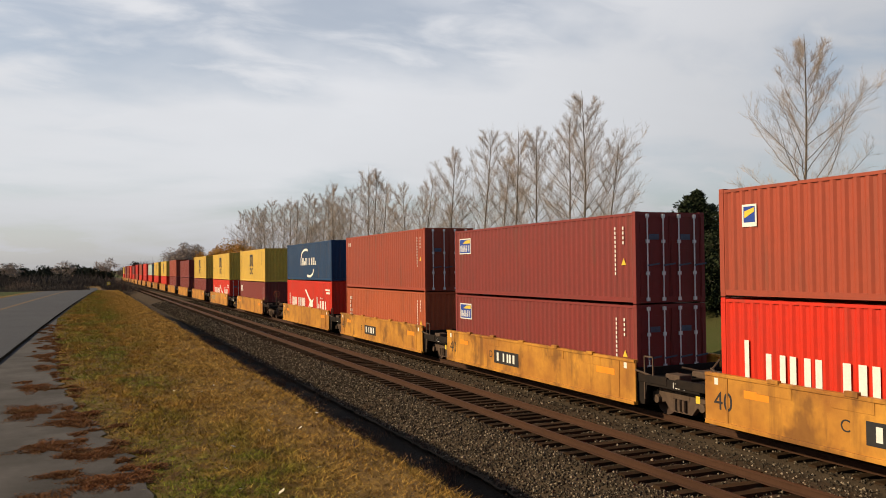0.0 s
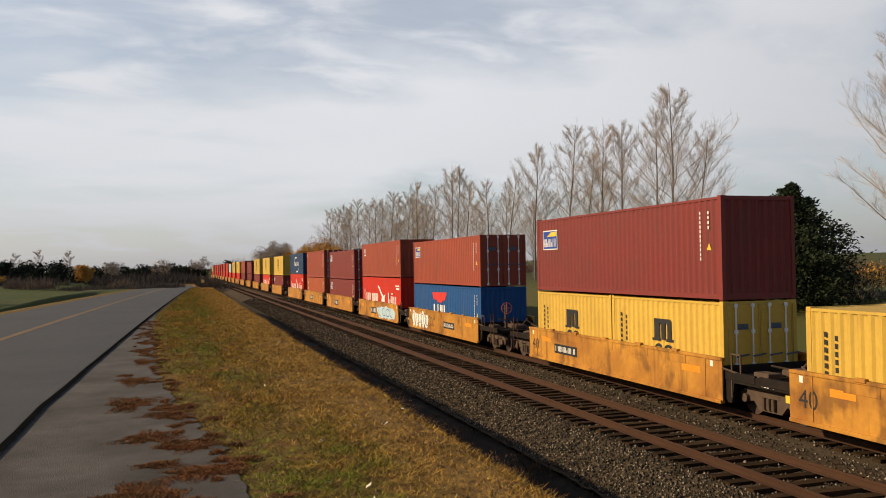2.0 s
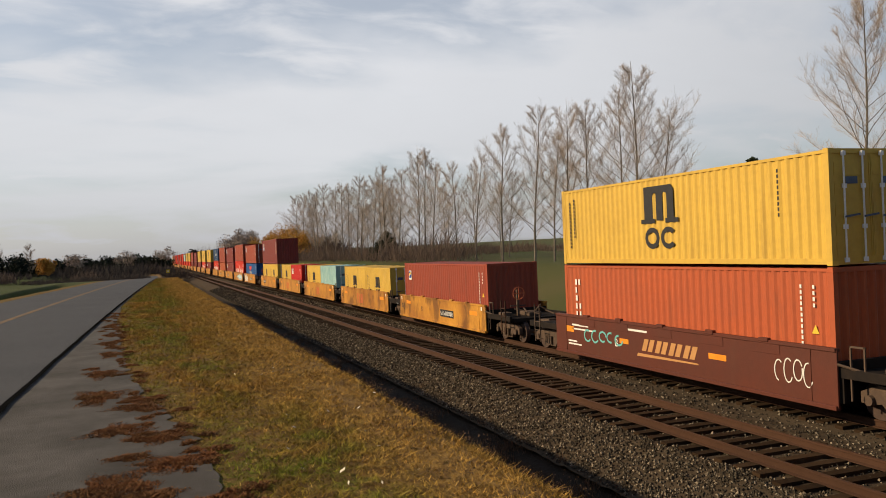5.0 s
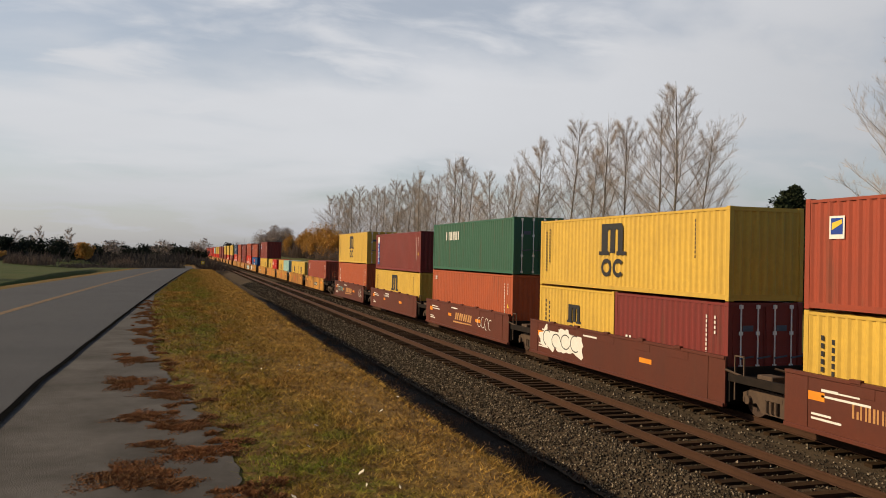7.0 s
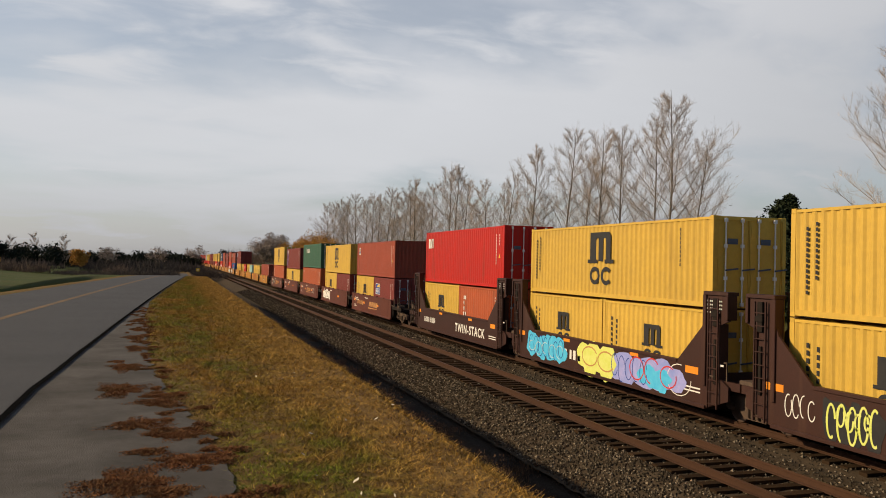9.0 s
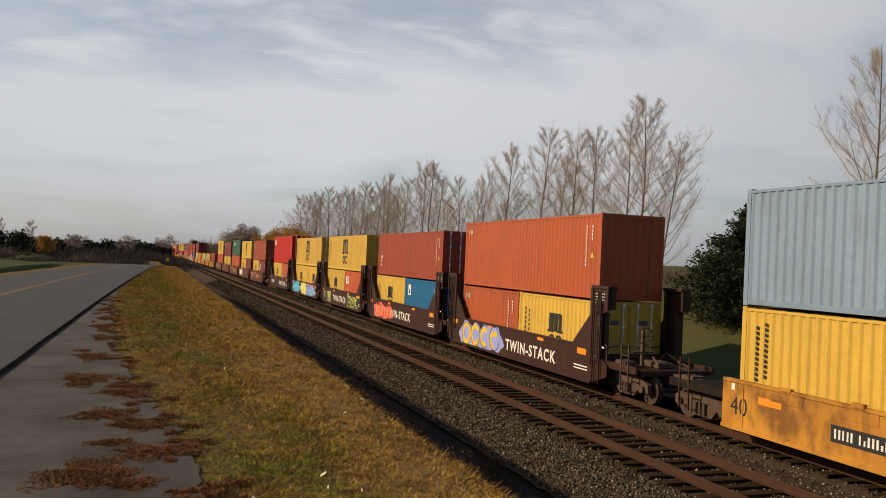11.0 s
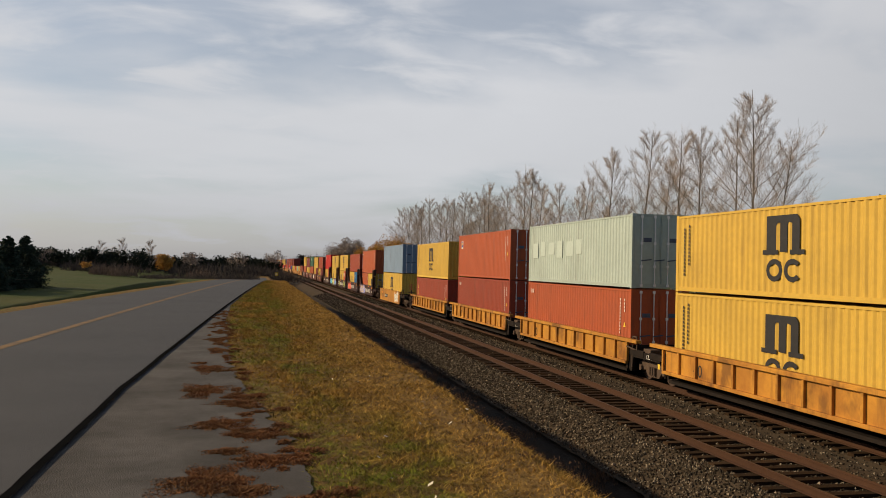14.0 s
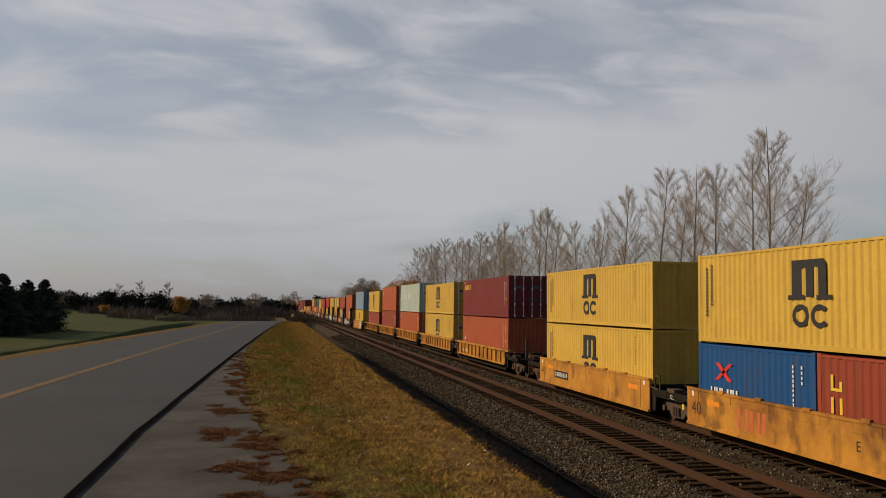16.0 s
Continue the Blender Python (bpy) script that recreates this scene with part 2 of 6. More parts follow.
mat("shoulder", (0.10, 0.089, 0.078), 0.9, 0, (0.038, 0.032, 0.025), 1.1, 1.0, 0.5, 80)
mat("repaint", (0.455, 0.525, 0.47), 0.7, 0, (0.42, 0.49, 0.435), 1.5, 0.8)
mat("far twig", (0.27, 0.215, 0.18), 0.9, 0, (0.34, 0.26, 0.20), 0.2, 0.7, 0, 40, 0, 0.35, True)
mat("leaf pale", (0.70, 0.62, 0.45), 0.7)
mat("sign yellow", (0.70, 0.48, 0.03), 0.5)
mat("field green", (0.085, 0.11, 0.03), 0.95, 0, (0.13, 0.12, 0.045), 0.05, 0.8, 0.5, 3)


# ---- building helpers ----
def part(name, bm, material, parent=None, label=""):
    """Link a bmesh, or lists (verts, faces), as one mesh object, under a thing where one is given."""
    me = bpy.data.meshes.new(name)
    if isinstance(bm, tuple):
        me.from_pydata(bm[0], [], bm[1])
    else:
        bm.to_mesh(me)
        bm.free()
    me.materials.append(MATS[material] if isinstance(material, str) else material)
    ob = new(name, me)
    ob.parent = parent
    if label:
        ob["label"] = label
    return ob


def again(ob, parent, m=None, name=None):
    """Another object on the mesh of ob."""
    o = new(name or ob.name.split(".")[0], ob.data)
    o.parent = parent
    o.matrix_basis = m if m is not None else ob.matrix_basis.copy()
    if "label" in ob:
        o["label"] = ob["label"]
    return o


def box(bm, x0, x1, y0, y1, z0, z1, bevel=0.0):
    c = bmesh.ops.create_cube(bm, size=1.0)
    for v in c["verts"]:
        v.co = Vector((x0 + (v.co.x + 0.5) * (x1 - x0), y0 + (v.co.y + 0.5) * (y1 - y0), z0 + (v.co.z + 0.5) * (z1 - z0)))
    if bevel:
        es = list({e for v in c["verts"] for e in v.link_edges})
        bmesh.ops.bevel(bm, geom=es, offset=bevel, segments=1, affect="EDGES")


def boxes(*specs, bevel=0.0):
    bm = bmesh.new()
    for s in specs:
        box(bm, *s, bevel=bevel)
    return bm


def slab(points, x0, x1):
    """A plate of the outline points (y, z), from x0 to x1."""
    n = len(points)
    vs = [(x0, y, z) for y, z in points] + [(x1, y, z) for y, z in points]
    fs = [tuple(range(n)), tuple(range(2 * n - 1, n - 1, -1))]
    fs += [(i, i + n, (i + 1) % n + n, (i + 1) % n) for i in range(n)]
    return vs, fs


def tube(bm, a, b, r0, r1, n=6):
    d = (Vector(b) - Vector(a))
    if d.length < 1e-5:
        return
    q = d.to_track_quat("Z", "Y").to_matrix()
    ring = []
    for p, r in ((a, r0), (b, r1)):
        ring.append([bm.verts.new(Vector(p) + q @ Vector((r * math.cos(2 * math.pi * k / n), r * math.sin(2 * math.pi * k / n), 0))) for k in range(n)])
    for k in range(n):
        bm.faces.new((ring[0][k], ring[0][(k + 1) % n], ring[1][(k + 1) % n], ring[1][k]))
    bm.faces.new(ring[1])
    bm.faces.new(ring[0][::-1])


def smooth(a, b, x):
    t = min(1.0, max(0.0, (x - a) / (b - a)))
    return t * t * (3 - 2 * t)


# ---- ground ----
ROAD_L, ROAD_R = -7.80, -1.62


def drift(y):
    """How far the edge of the road swings over towards the track."""
    d = max(0.0, min(y, 95.0) - 11.0)
    return 0.024 * d + 0.0002 * d * d


LAWN_DITCH = 0.75


def land(x, y):
    """The height of the land over the rail head."""
    if x < 2.45:
        z = 2.40
    elif x < 7.2:
        k = (x - 2.45) / 4.75
        k += (0.07 * noise.noise(Vector((1.0, y * 0.35, 8.0))) + 0.04 * noise.noise(Vector((4.0, y * 1.1, 8.0)))) * math.sin(math.pi * k)
        z = 2.40 - 3.4 * (0.30 * k + 0.70 * smooth(-0.35, 1.0, k) - 0.70 * smooth(-0.35, 1.0, 0) * (1 - k))
    elif x < 8.8:
        z = -1.0 + 0.25 * smooth(7.2, 8.8, x)
    elif x < 19.5:
        z = -0.75
    else:
        z = -0.75 + 3.05 * smooth(19.5, 34, x) + 4.6 * smooth(60, 320, math.hypot(x, y * 0.35)) * smooth(34, 120, x)
    if x < 2.2:
        side = x - 1.8 * drift(y)
        z -= LAWN_DITCH * smooth(-8.7, -9.4, side) * smooth(-11.0, -10.3, side) * smooth(80, 60, y)
        z -= 0.30 * smooth(-8, -9.5, x) * smooth(-24, -10, x)
        z += 0.35 * smooth(-20, -80, x)
    if x < 7.0:
        z -= 1.3 * smooth(72, 135, y) * smooth(7.0, 2.6, x) * smooth(-60, -12, x)
    z += 0.04 * noise.noise(Vector((x * 0.6, y * 0.6, 3.0))) if 2.0 < x < 8 or x < -9 or x > 24 else 0.0
    return z


def ground_material(name="ground", blades=False):
    """The soil and turf of the place; blades: the same colours for the blades of grass that stand on it."""
    m = MATS[name] = bpy.data.materials.new(name)
    m.use_nodes = True
    nt = m.node_tree
    N, L = nt.nodes.new, nt.links.new
    p = nt.nodes["Principled BSDF"]
    p.inputs["Roughness"].default_value = 0.95
    p.inputs["Specular IOR Level"].default_value = 0.15
    co, sep = N("ShaderNodeTexCoord"), N("ShaderNodeSeparateXYZ")
    L(co.outputs["Object"], sep.inputs[0])
    def nz(scale, detail, lo, hi, stretch=None):
        n = N("ShaderNodeTexNoise")
        n.inputs["Scale"].default_value, n.inputs["Detail"].default_value, n.inputs["Roughness"].default_value = scale, detail, 0.65
        v = co.outputs["Object"]
        if stretch:
            mp = N("ShaderNodeMapping")
            mp.inputs["Scale"].default_value = stretch
            L(v, mp.inputs[0])
            v = mp.outputs[0]
        L(v, n.inputs["Vector"])
        r = N("ShaderNodeMapRange")
        r.inputs[1].default_value, r.inputs[2].default_value = lo, hi
        L(n.outputs["Fac"], r.inputs[0])
        return r.outputs[0]
    def blend(fac, a, b):
        x = N("ShaderNodeMix")
        x.data_type = "RGBA"
        L(fac, x.inputs["Factor"])
        for s, c in (("A", a), ("B", b)):
            if isinstance(c, tuple):
                x.inputs[s].default_value = (*c, 1)
            else:
                L(c, x.inputs[s])
        return x.outputs["Result"]
    def step(sock, lo, hi, wob=0.0):
        if wob:
            a = N("ShaderNodeMath")
            a.operation = "MULTIPLY_ADD"
            L(nz(1.3, 4, 0, 1), a.inputs[0])
            a.inputs[1].default_value = wob
            L(sock, a.inputs[2])
            sock = a.outputs[0]
        r = N("ShaderNodeMapRange")
        r.interpolation_type = "SMOOTHSTEP"
        r.inputs[1].default_value, r.inputs[2].default_value = lo, hi
        L(sock, r.inputs[0])
        return r.outputs[0]
    X, Y = sep.outputs["X"], sep.outputs["Y"]
    verge = blend(nz(0.42, 4, 0.42, 0.56, (2.0, 0.40, 0.0)), (0.33, 0.178, 0.028), (0.165, 0.150, 0.014))
    verge = blend(nz(1.5, 5, 0.50, 0.68, (1.2, 0.7, 0.0)), verge, (0.20, 0.092, 0.018))
    verge = blend(nz(0.9, 5, 0.52, 0.66, (1.5, 0.5, 0.0)), verge, (0.35, 0.205, 0.040))
    g = N("ShaderNodeMath")
    g.operation = "MULTIPLY"
    L(nz(0.8, 5, 0.47, 0.60, (1.1, 0.55, 0.0)), g.inputs[0])
    L(step(X, 1.75, 0.95, 0.3), g.inputs[1])
    verge = blend(g.outputs[0], verge, (0.150, 0.160, 0.018))
    verge = blend(nz(3.2, 5, 0.50, 0.66, (1.0, 0.8, 0.0)), verge, (0.185, 0.092, 0.018))
    verge = blend(step(X, 1.2, 2.3, 0.9), verge, (0.37, 0.215, 0.047))
    verge = blend(nz(2.1, 6, 0.52, 0.70, (1.2, 0.8, 0.0)), verge, (0.17, 0.085, 0.018))
    near_green = N("ShaderNodeMath")
    near_green.operation = "MULTIPLY"
    L(nz(1.7, 5, 0.40, 0.56, (1.0, 0.8, 0.0)), near_green.inputs[0])
    patch = N("ShaderNodeMath")
    patch.operation = "MULTIPLY"
    L(step(Y, 11.5, 7.5, 1.5), patch.inputs[0])
    L(step(X, 2.3, 1.5, 0.5), patch.inputs[1])
    L(patch.outputs[0], near_green.inputs[1])
    verge = blend(near_green.outputs[0], verge, (0.150, 0.160, 0.016))
    # dead brown growth next to the pavement
    dead = N("ShaderNodeMath")
    dead.operation = "MULTIPLY"
    L(step(X, 0.75, 0.25, 0.5), dead.inputs[0])
    L(step(Y, 12.0, 9.0), dead.inputs[1])
    verge = blend(dead.outputs[0], verge, (0.19, 0.115, 0.030))
    # dark hollows and bleached tufts
    verge = blend(nz(5.5, 4, 0.50, 0.66, (1.0, 0.8, 0.0)), verge, (0.125, 0.078, 0.020))
    verge = blend(nz(8.5, 3, 0.58, 0.72, (1.0, 0.8, 0.0)), verge, (0.46, 0.29, 0.085))
    if blades:
        tone = N("ShaderNodeHueSaturation")
        mr = N("ShaderNodeMapRange")
        mr.inputs[3].default_value, mr.inputs[4].default_value = 0.45, 1.65
        L(N("ShaderNodeNewGeometry").outputs["Random Per Island"], mr.inputs[0])
        L(mr.outputs[0], tone.inputs["Value"])
        L(verge, tone.inputs["Color"])
        L(tone.outputs[0], p.inputs["Base Color"])
        return
    # dark mottling painted under the blades for the shade they cast
    verge = blend(nz(7, 6, 0.30, 0.60), verge, (0.105, 0.056, 0.014))
    bank = blend(nz(2.5, 6, 0.35, 0.7), (0.26, 0.155, 0.05), (0.15, 0.085, 0.03))
    col = blend(step(X, 1.9, 2.9, 0.7), verge, bank)
    # near-black ditch: the bank's shade is put into the soil colour
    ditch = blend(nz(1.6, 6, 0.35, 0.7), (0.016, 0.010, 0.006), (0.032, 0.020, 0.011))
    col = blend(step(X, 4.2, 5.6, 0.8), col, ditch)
    bed = blend(nz(9, 5, 0.35, 0.7), (0.05, 0.038, 0.027), (0.03, 0.022, 0.015))
    col = blend(step(X, 8.0, 8.8, 0.5), col, bed)
    field = blend(nz(0.06, 6, 0.40, 0.62), (0.055, 0.068, 0.016), (0.080, 0.072, 0.026))
    col = blend(step(X, 19.5, 24.0, 2.0), col, field)
    # the lawn's edge follows the swing of the road
    run = N("ShaderNodeMath")
    run.operation = "SUBTRACT"
    L(Y, run.inputs[0])
    run.inputs[1].default_value = 11.0
    lim = N("ShaderNodeClamp")
    lim.inputs["Max"].default_value = 84.0
    L(run.outputs[0], lim.inputs["Value"])
    swing = N("ShaderNodeMath")
    swing.operation = "MULTIPLY_ADD"
    L(lim.outputs[0], swing.inputs[0])
    swing.inputs[1].default_value, swing.inputs[2].default_value = -0.00036, -0.0432
    side = N("ShaderNodeMath")
    side.operation = "MULTIPLY_ADD"
    L(lim.outputs[0], side.inputs[0])
    L(swing.outputs[0], side.inputs[1])
    L(X, side.inputs[2])
    lawn = blend(nz(0.12, 6, 0.40, 0.65, (0.6, 1.4, 1)), (0.040, 0.058, 0.008), (0.064, 0.064, 0.014))
    col = blend(step(side.outputs[0], -8.95, -8.60, 0.4), lawn, col)
    L(col, p.inputs["Base Color"])
    b = N("ShaderNodeBump")
    b.inputs["Strength"].default_value, b.inputs["Distance"].default_value = 0.9, 0.06
    L(nz(11, 8, 0.0, 1.0), b.inputs["Height"])
    L(b.outputs[0], p.inputs["Normal"])


ground_material()
ground_material("grass blade", True)


def grid(name, xs, ys, height, material):
    vs = [(x, y, height(x, y)) for y in ys for x in xs]
    n = len(xs)
    fs = [(j * n + i, j * n + i + 1, (j + 1) * n + i + 1, (j + 1) * n + i) for j in range(len(ys) - 1) for i in range(n - 1)]
    ob = part(name, (vs, fs), material)
    for f in ob.data.polygons:
        f.use_smooth = True
    return ob


def steps(*spans):
    """Grid lines: spans of (start, end, step)."""
    out = []
    for a, b, s in spans:
        n = max(1, round((b - a) / s))
        out += [a + (b - a) * k / n for k in range(n)]
    return out + [spans[-1][1]]


gx = steps((-900, -120, 60), (-120, -30, 9), (-30, -15, 1.5), (-15, -4, 0.2), (-4, -1, 1.0), (-1, 2, 0.25), (2, 9, 0.2), (9, 19, 2), (19, 35, 1), (35, 120, 6), (120, 900, 60))
gy = steps((-200, -5, 15), (-5, 40, 0.5), (40, 80, 2), (80, 150, 5), (150, 500, 25), (500, 2500, 250))
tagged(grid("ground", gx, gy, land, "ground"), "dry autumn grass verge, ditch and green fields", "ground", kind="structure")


def strip(name, left, right, ys, lift, material, cols=6):
    vs, fs = [], []
    for y in ys:
        for k in range(cols + 1):
            x = left(y) + (right(y) - left(y)) * k / cols
            vs.append((x, y, max(land(x, y), land(-4, y)) + lift))
    n = cols + 1
    for j in range(len(ys) - 1):
        for i in range(cols):
            a = j * n + i
            fs.append((a, a + 1, a + n + 1, a + n))
    ob = part(name, (vs, fs), material)
    for f in ob.data.polygons:
        f.use_smooth = True
    return ob


ry = steps((-60, 0, 4), (0, 80, 1.0), (80, 160, 4))
road = tagged(strip("road", lambda y: ROAD_L + drift(y) * 1.8, lambda y: ROAD_R + drift(y), ry, 0.030, "asphalt"), "worn grey asphalt country road", "road", kind="structure")


SHOULDER = [(-30, 0.45), (6.5, 0.45), (8.0, 0.33), (10.3, 0.0), (13, -0.34), (19, -0.60), (24, -0.80), (33, -0.92), (60, -0.92)]


def ragged(y):
    """The edge between the shoulder and the grass."""
    x = SHOULDER[-1][1]
    for (a, p), (b, q) in zip(SHOULDER, SHOULDER[1:]):
        if a <= y < b:
            x = p + (q - p) * (y - a) / (b - a)
    x = max(x, ROAD_R + drift(y) + 0.10)
    far_ = 1 - 0.7 * smooth(12, 30, y)
    return x + far_ * (0.13 * noise.noise(Vector((y * 0.9, 1.0, 0))) + 0.12 * noise.noise(Vector((y * 3.1, 7.0, 0))) + 0.05 * noise.noise(Vector((y * 9.0, 7.0, 3))))


tagged(strip("pavement", lambda y: ROAD_R + drift(y), ragged, steps((-30, 0, 1), (0, 30, 0.08), (30, 60, 0.25), (60, 110, 2)), 0.012, "shoulder"),
       "crumbling pale paved road shoulder with ragged edge", "shoulder", kind="structure")


def seam(y):
    return ROAD_R + drift(y) + 0.012 * noise.noise(Vector((y * 0.5, 0, 4))) + 0.012 * noise.noise(Vector((y * 4, 0, 4)))


tagged(strip("trim_tar_seam", lambda y: seam(y) - 0.038, lambda y: seam(y) + 0.038, steps((-20, 60, 0.3), (60, 100, 2)), 0.036, "tar", 1),
       "black tar seam along the edge of the road", "road seam", kind="structure")
tagged(strip("trim_centre_line", lambda y: -4.58 + drift(y) * 1.3 - 0.10, lambda y: -4.58 + drift(y) * 1.3 + 0.10, ry, 0.035, "road paint", 1),
       "faded yellow centre line on the road", "road marking", kind="structure")

# ---- track ----
NEAR_C, FAR_C = 11.26, 15.29  # the middles of the two tracks
GAUGE = 1.435


def bed_height(x):
    for c in (NEAR_C, FAR_C):
        if abs(x - c) < 1.45:
            return -0.235
    if NEAR_C < x < FAR_C:
        return -0.30
    d = (NEAR_C - 1.45) - x if x < NEAR_C else x - (FAR_C + 1.45)
    return -0.235 - 0.28 * d


def bed(x, y):
    return bed_height(x) + 0.05 * noise.noise(Vector((x * 2.1, y * 2.1, 0))) + 0.025 * noise.noise(Vector((x * 7, y * 7, 0)))


tagged(grid("track_bed", steps((8.15, 9.8, 0.15), (9.8, 16.8, 0.2), (16.8, 18.4, 0.4)), steps((-30, 0, 2), (0, 60, 0.25), (60, 150, 1.5), (150, 1500, 30)), bed, "ballast"),
       "grey-brown crushed stone ballast of the railway", "ballast", kind="structure")


def rail_profile():
    return [(-0.07, -0.172), (0.07, -0.172), (0.07, -0.158), (0.012, -0.14), (0.012, -0.045), (0.036, -0.036), (0.036, -0.004), (0.028, 0.0),
            (-0.028, 0.0), (-0.036, -0.004), (-0.036, -0.036), (-0.012, -0.045), (-0.012, -0.14), (-0.07, -0.158)]


def rail(x, name):
    pr = rail_profile()
    n = len(pr)
    vs = [(x + a, y, z) for y in (-60, 1500) for a, z in pr]
    fs = [(k, (k + 1) % n, (k + 1) % n + n, k + n) for k in range(n)]
    ob = part(name, (vs, fs), "rail rust")
    ob.data.materials.append(MATS["railhead"])
    ob.data.polygons[7].material_index = 1
    return tagged(ob, "rusty brown steel rail on wooden ties", "rail", "rails", "structure")


for c_ in (NEAR_C, FAR_C):
    for s_ in (-1, 1):
        rail(c_ + s_ * (GAUGE / 2 + 0.036), "rail")


def loose_stones():
    """Single stones lying on the ballast."""
    rnd = random.Random(5)
    vs, fs = [], []
    def one(x, y, z, s):
        k = len(vs)
        for q in ((1, 0, 0), (-0.5, 0.8, 0), (-0.5, -0.8, 0), (0, 0, 0.8), (0.1, 0.1, -0.6)):
            vs.append((x + s * q[0] * rnd.uniform(0.6, 1.3), y + s * q[1] * rnd.uniform(0.6, 1.3), z + s * q[2] * rnd.uniform(0.6, 1.2)))
        for a, b in ((0, 1), (1, 2), (2, 0)):
            fs.append((k + a, k + b, k + 3))
            fs.append((k + b, k + a, k + 4))
    for _ in range(60000):
        y = 3 + 117 * rnd.random() ** 2.2
        x = rnd.uniform(8.2, 14.6)
        if rnd.random() < 0.45:
            x = rnd.uniform(8.2, 10.1)
        on_tie = abs(x - NEAR_C) < 1.3 and (y % 0.53) < 0.28
        if on_tie and rnd.random() < 0.93:
            continue
        one(x, y, bed(x, y) + 0.012, rnd.uniform(0.018, 0.042) * (1 + y / 60))
    tagged(part("ballast_stones", (vs, fs), "stone"), "loose crushed ballast stones beside the rails", "stones", kind="stuff")


loose_stones()


def tie_mesh():
    bm = boxes((-1.30, 1.30, -0.115, 0.115, -0.33, -0.170))
    for v in bm.verts:
        if v.co.z > -0.2:
            v.co.x *= 0.995
            v.co.y *= 0.93
    return bm


def ties():
    rnd = random.Random(8)
    holder = tagged(new("railway_ties"), "dark weathered wooden railway ties of the empty track", "railway tie", kind="structure")
    first = part("tie", tie_mesh(), "tie wood", holder)
    k = 0
    for j in range(290):
        y = -2 + 0.53 * j
        m = pose(NEAR_C + rnd.uniform(-0.05, 0.05), y + rnd.uniform(-0.04, 0.04), rnd.uniform(-0.012, 0.01), 0, 0, rnd.uniform(-1.5, 1.5))
        if j == 0:
            first.matrix_basis = m
        else:
            again(first, holder, m)
    vs, fs = [], []
    for c, y0, y1 in ((NEAR_C, 152, 420), (FAR_C, -10, 420)):
        y = y0
        while y < y1:
            o = len(vs)
            for dx in (-1.3, 1.3):
                for dy in (-0.11, 0.11):
                    for z in (-0.30, -0.172):
                        vs.append((c + dx, y + dy, z))
            fs += [tuple(o + i for i in q) for q in ((0, 1, 3, 2), (4, 6, 7, 5), (0, 4, 5, 1), (2, 3, 7, 6), (1, 5, 7, 3))]
            y += 0.53
    tagged(part("far_ties", (vs, fs), "tie wood"), "dark wooden ties under the train and far down the line", "railway tie", kind="stuff")


# ---- plants ----
def sprig(vs, fs, a, b, r):
    """A thin three-sided twig from a to b, ending in a point."""
    d = (b - a)
    s = d.cross(Vector((0.3, 0.5, 0.8)))
    if s.length < 1e-6:
        return
    s.normalize()
    t = d.normalized().cross(s)
    o = len(vs)
    for k in range(3):
        an = 2.094 * k
        vs.append(tuple(a + (s * math.cos(an) + t * math.sin(an)) * r))
    vs.append(tuple(b))
    fs += [(o, o + 1, o + 3), (o + 1, o + 2, o + 3), (o + 2, o, o + 3)]


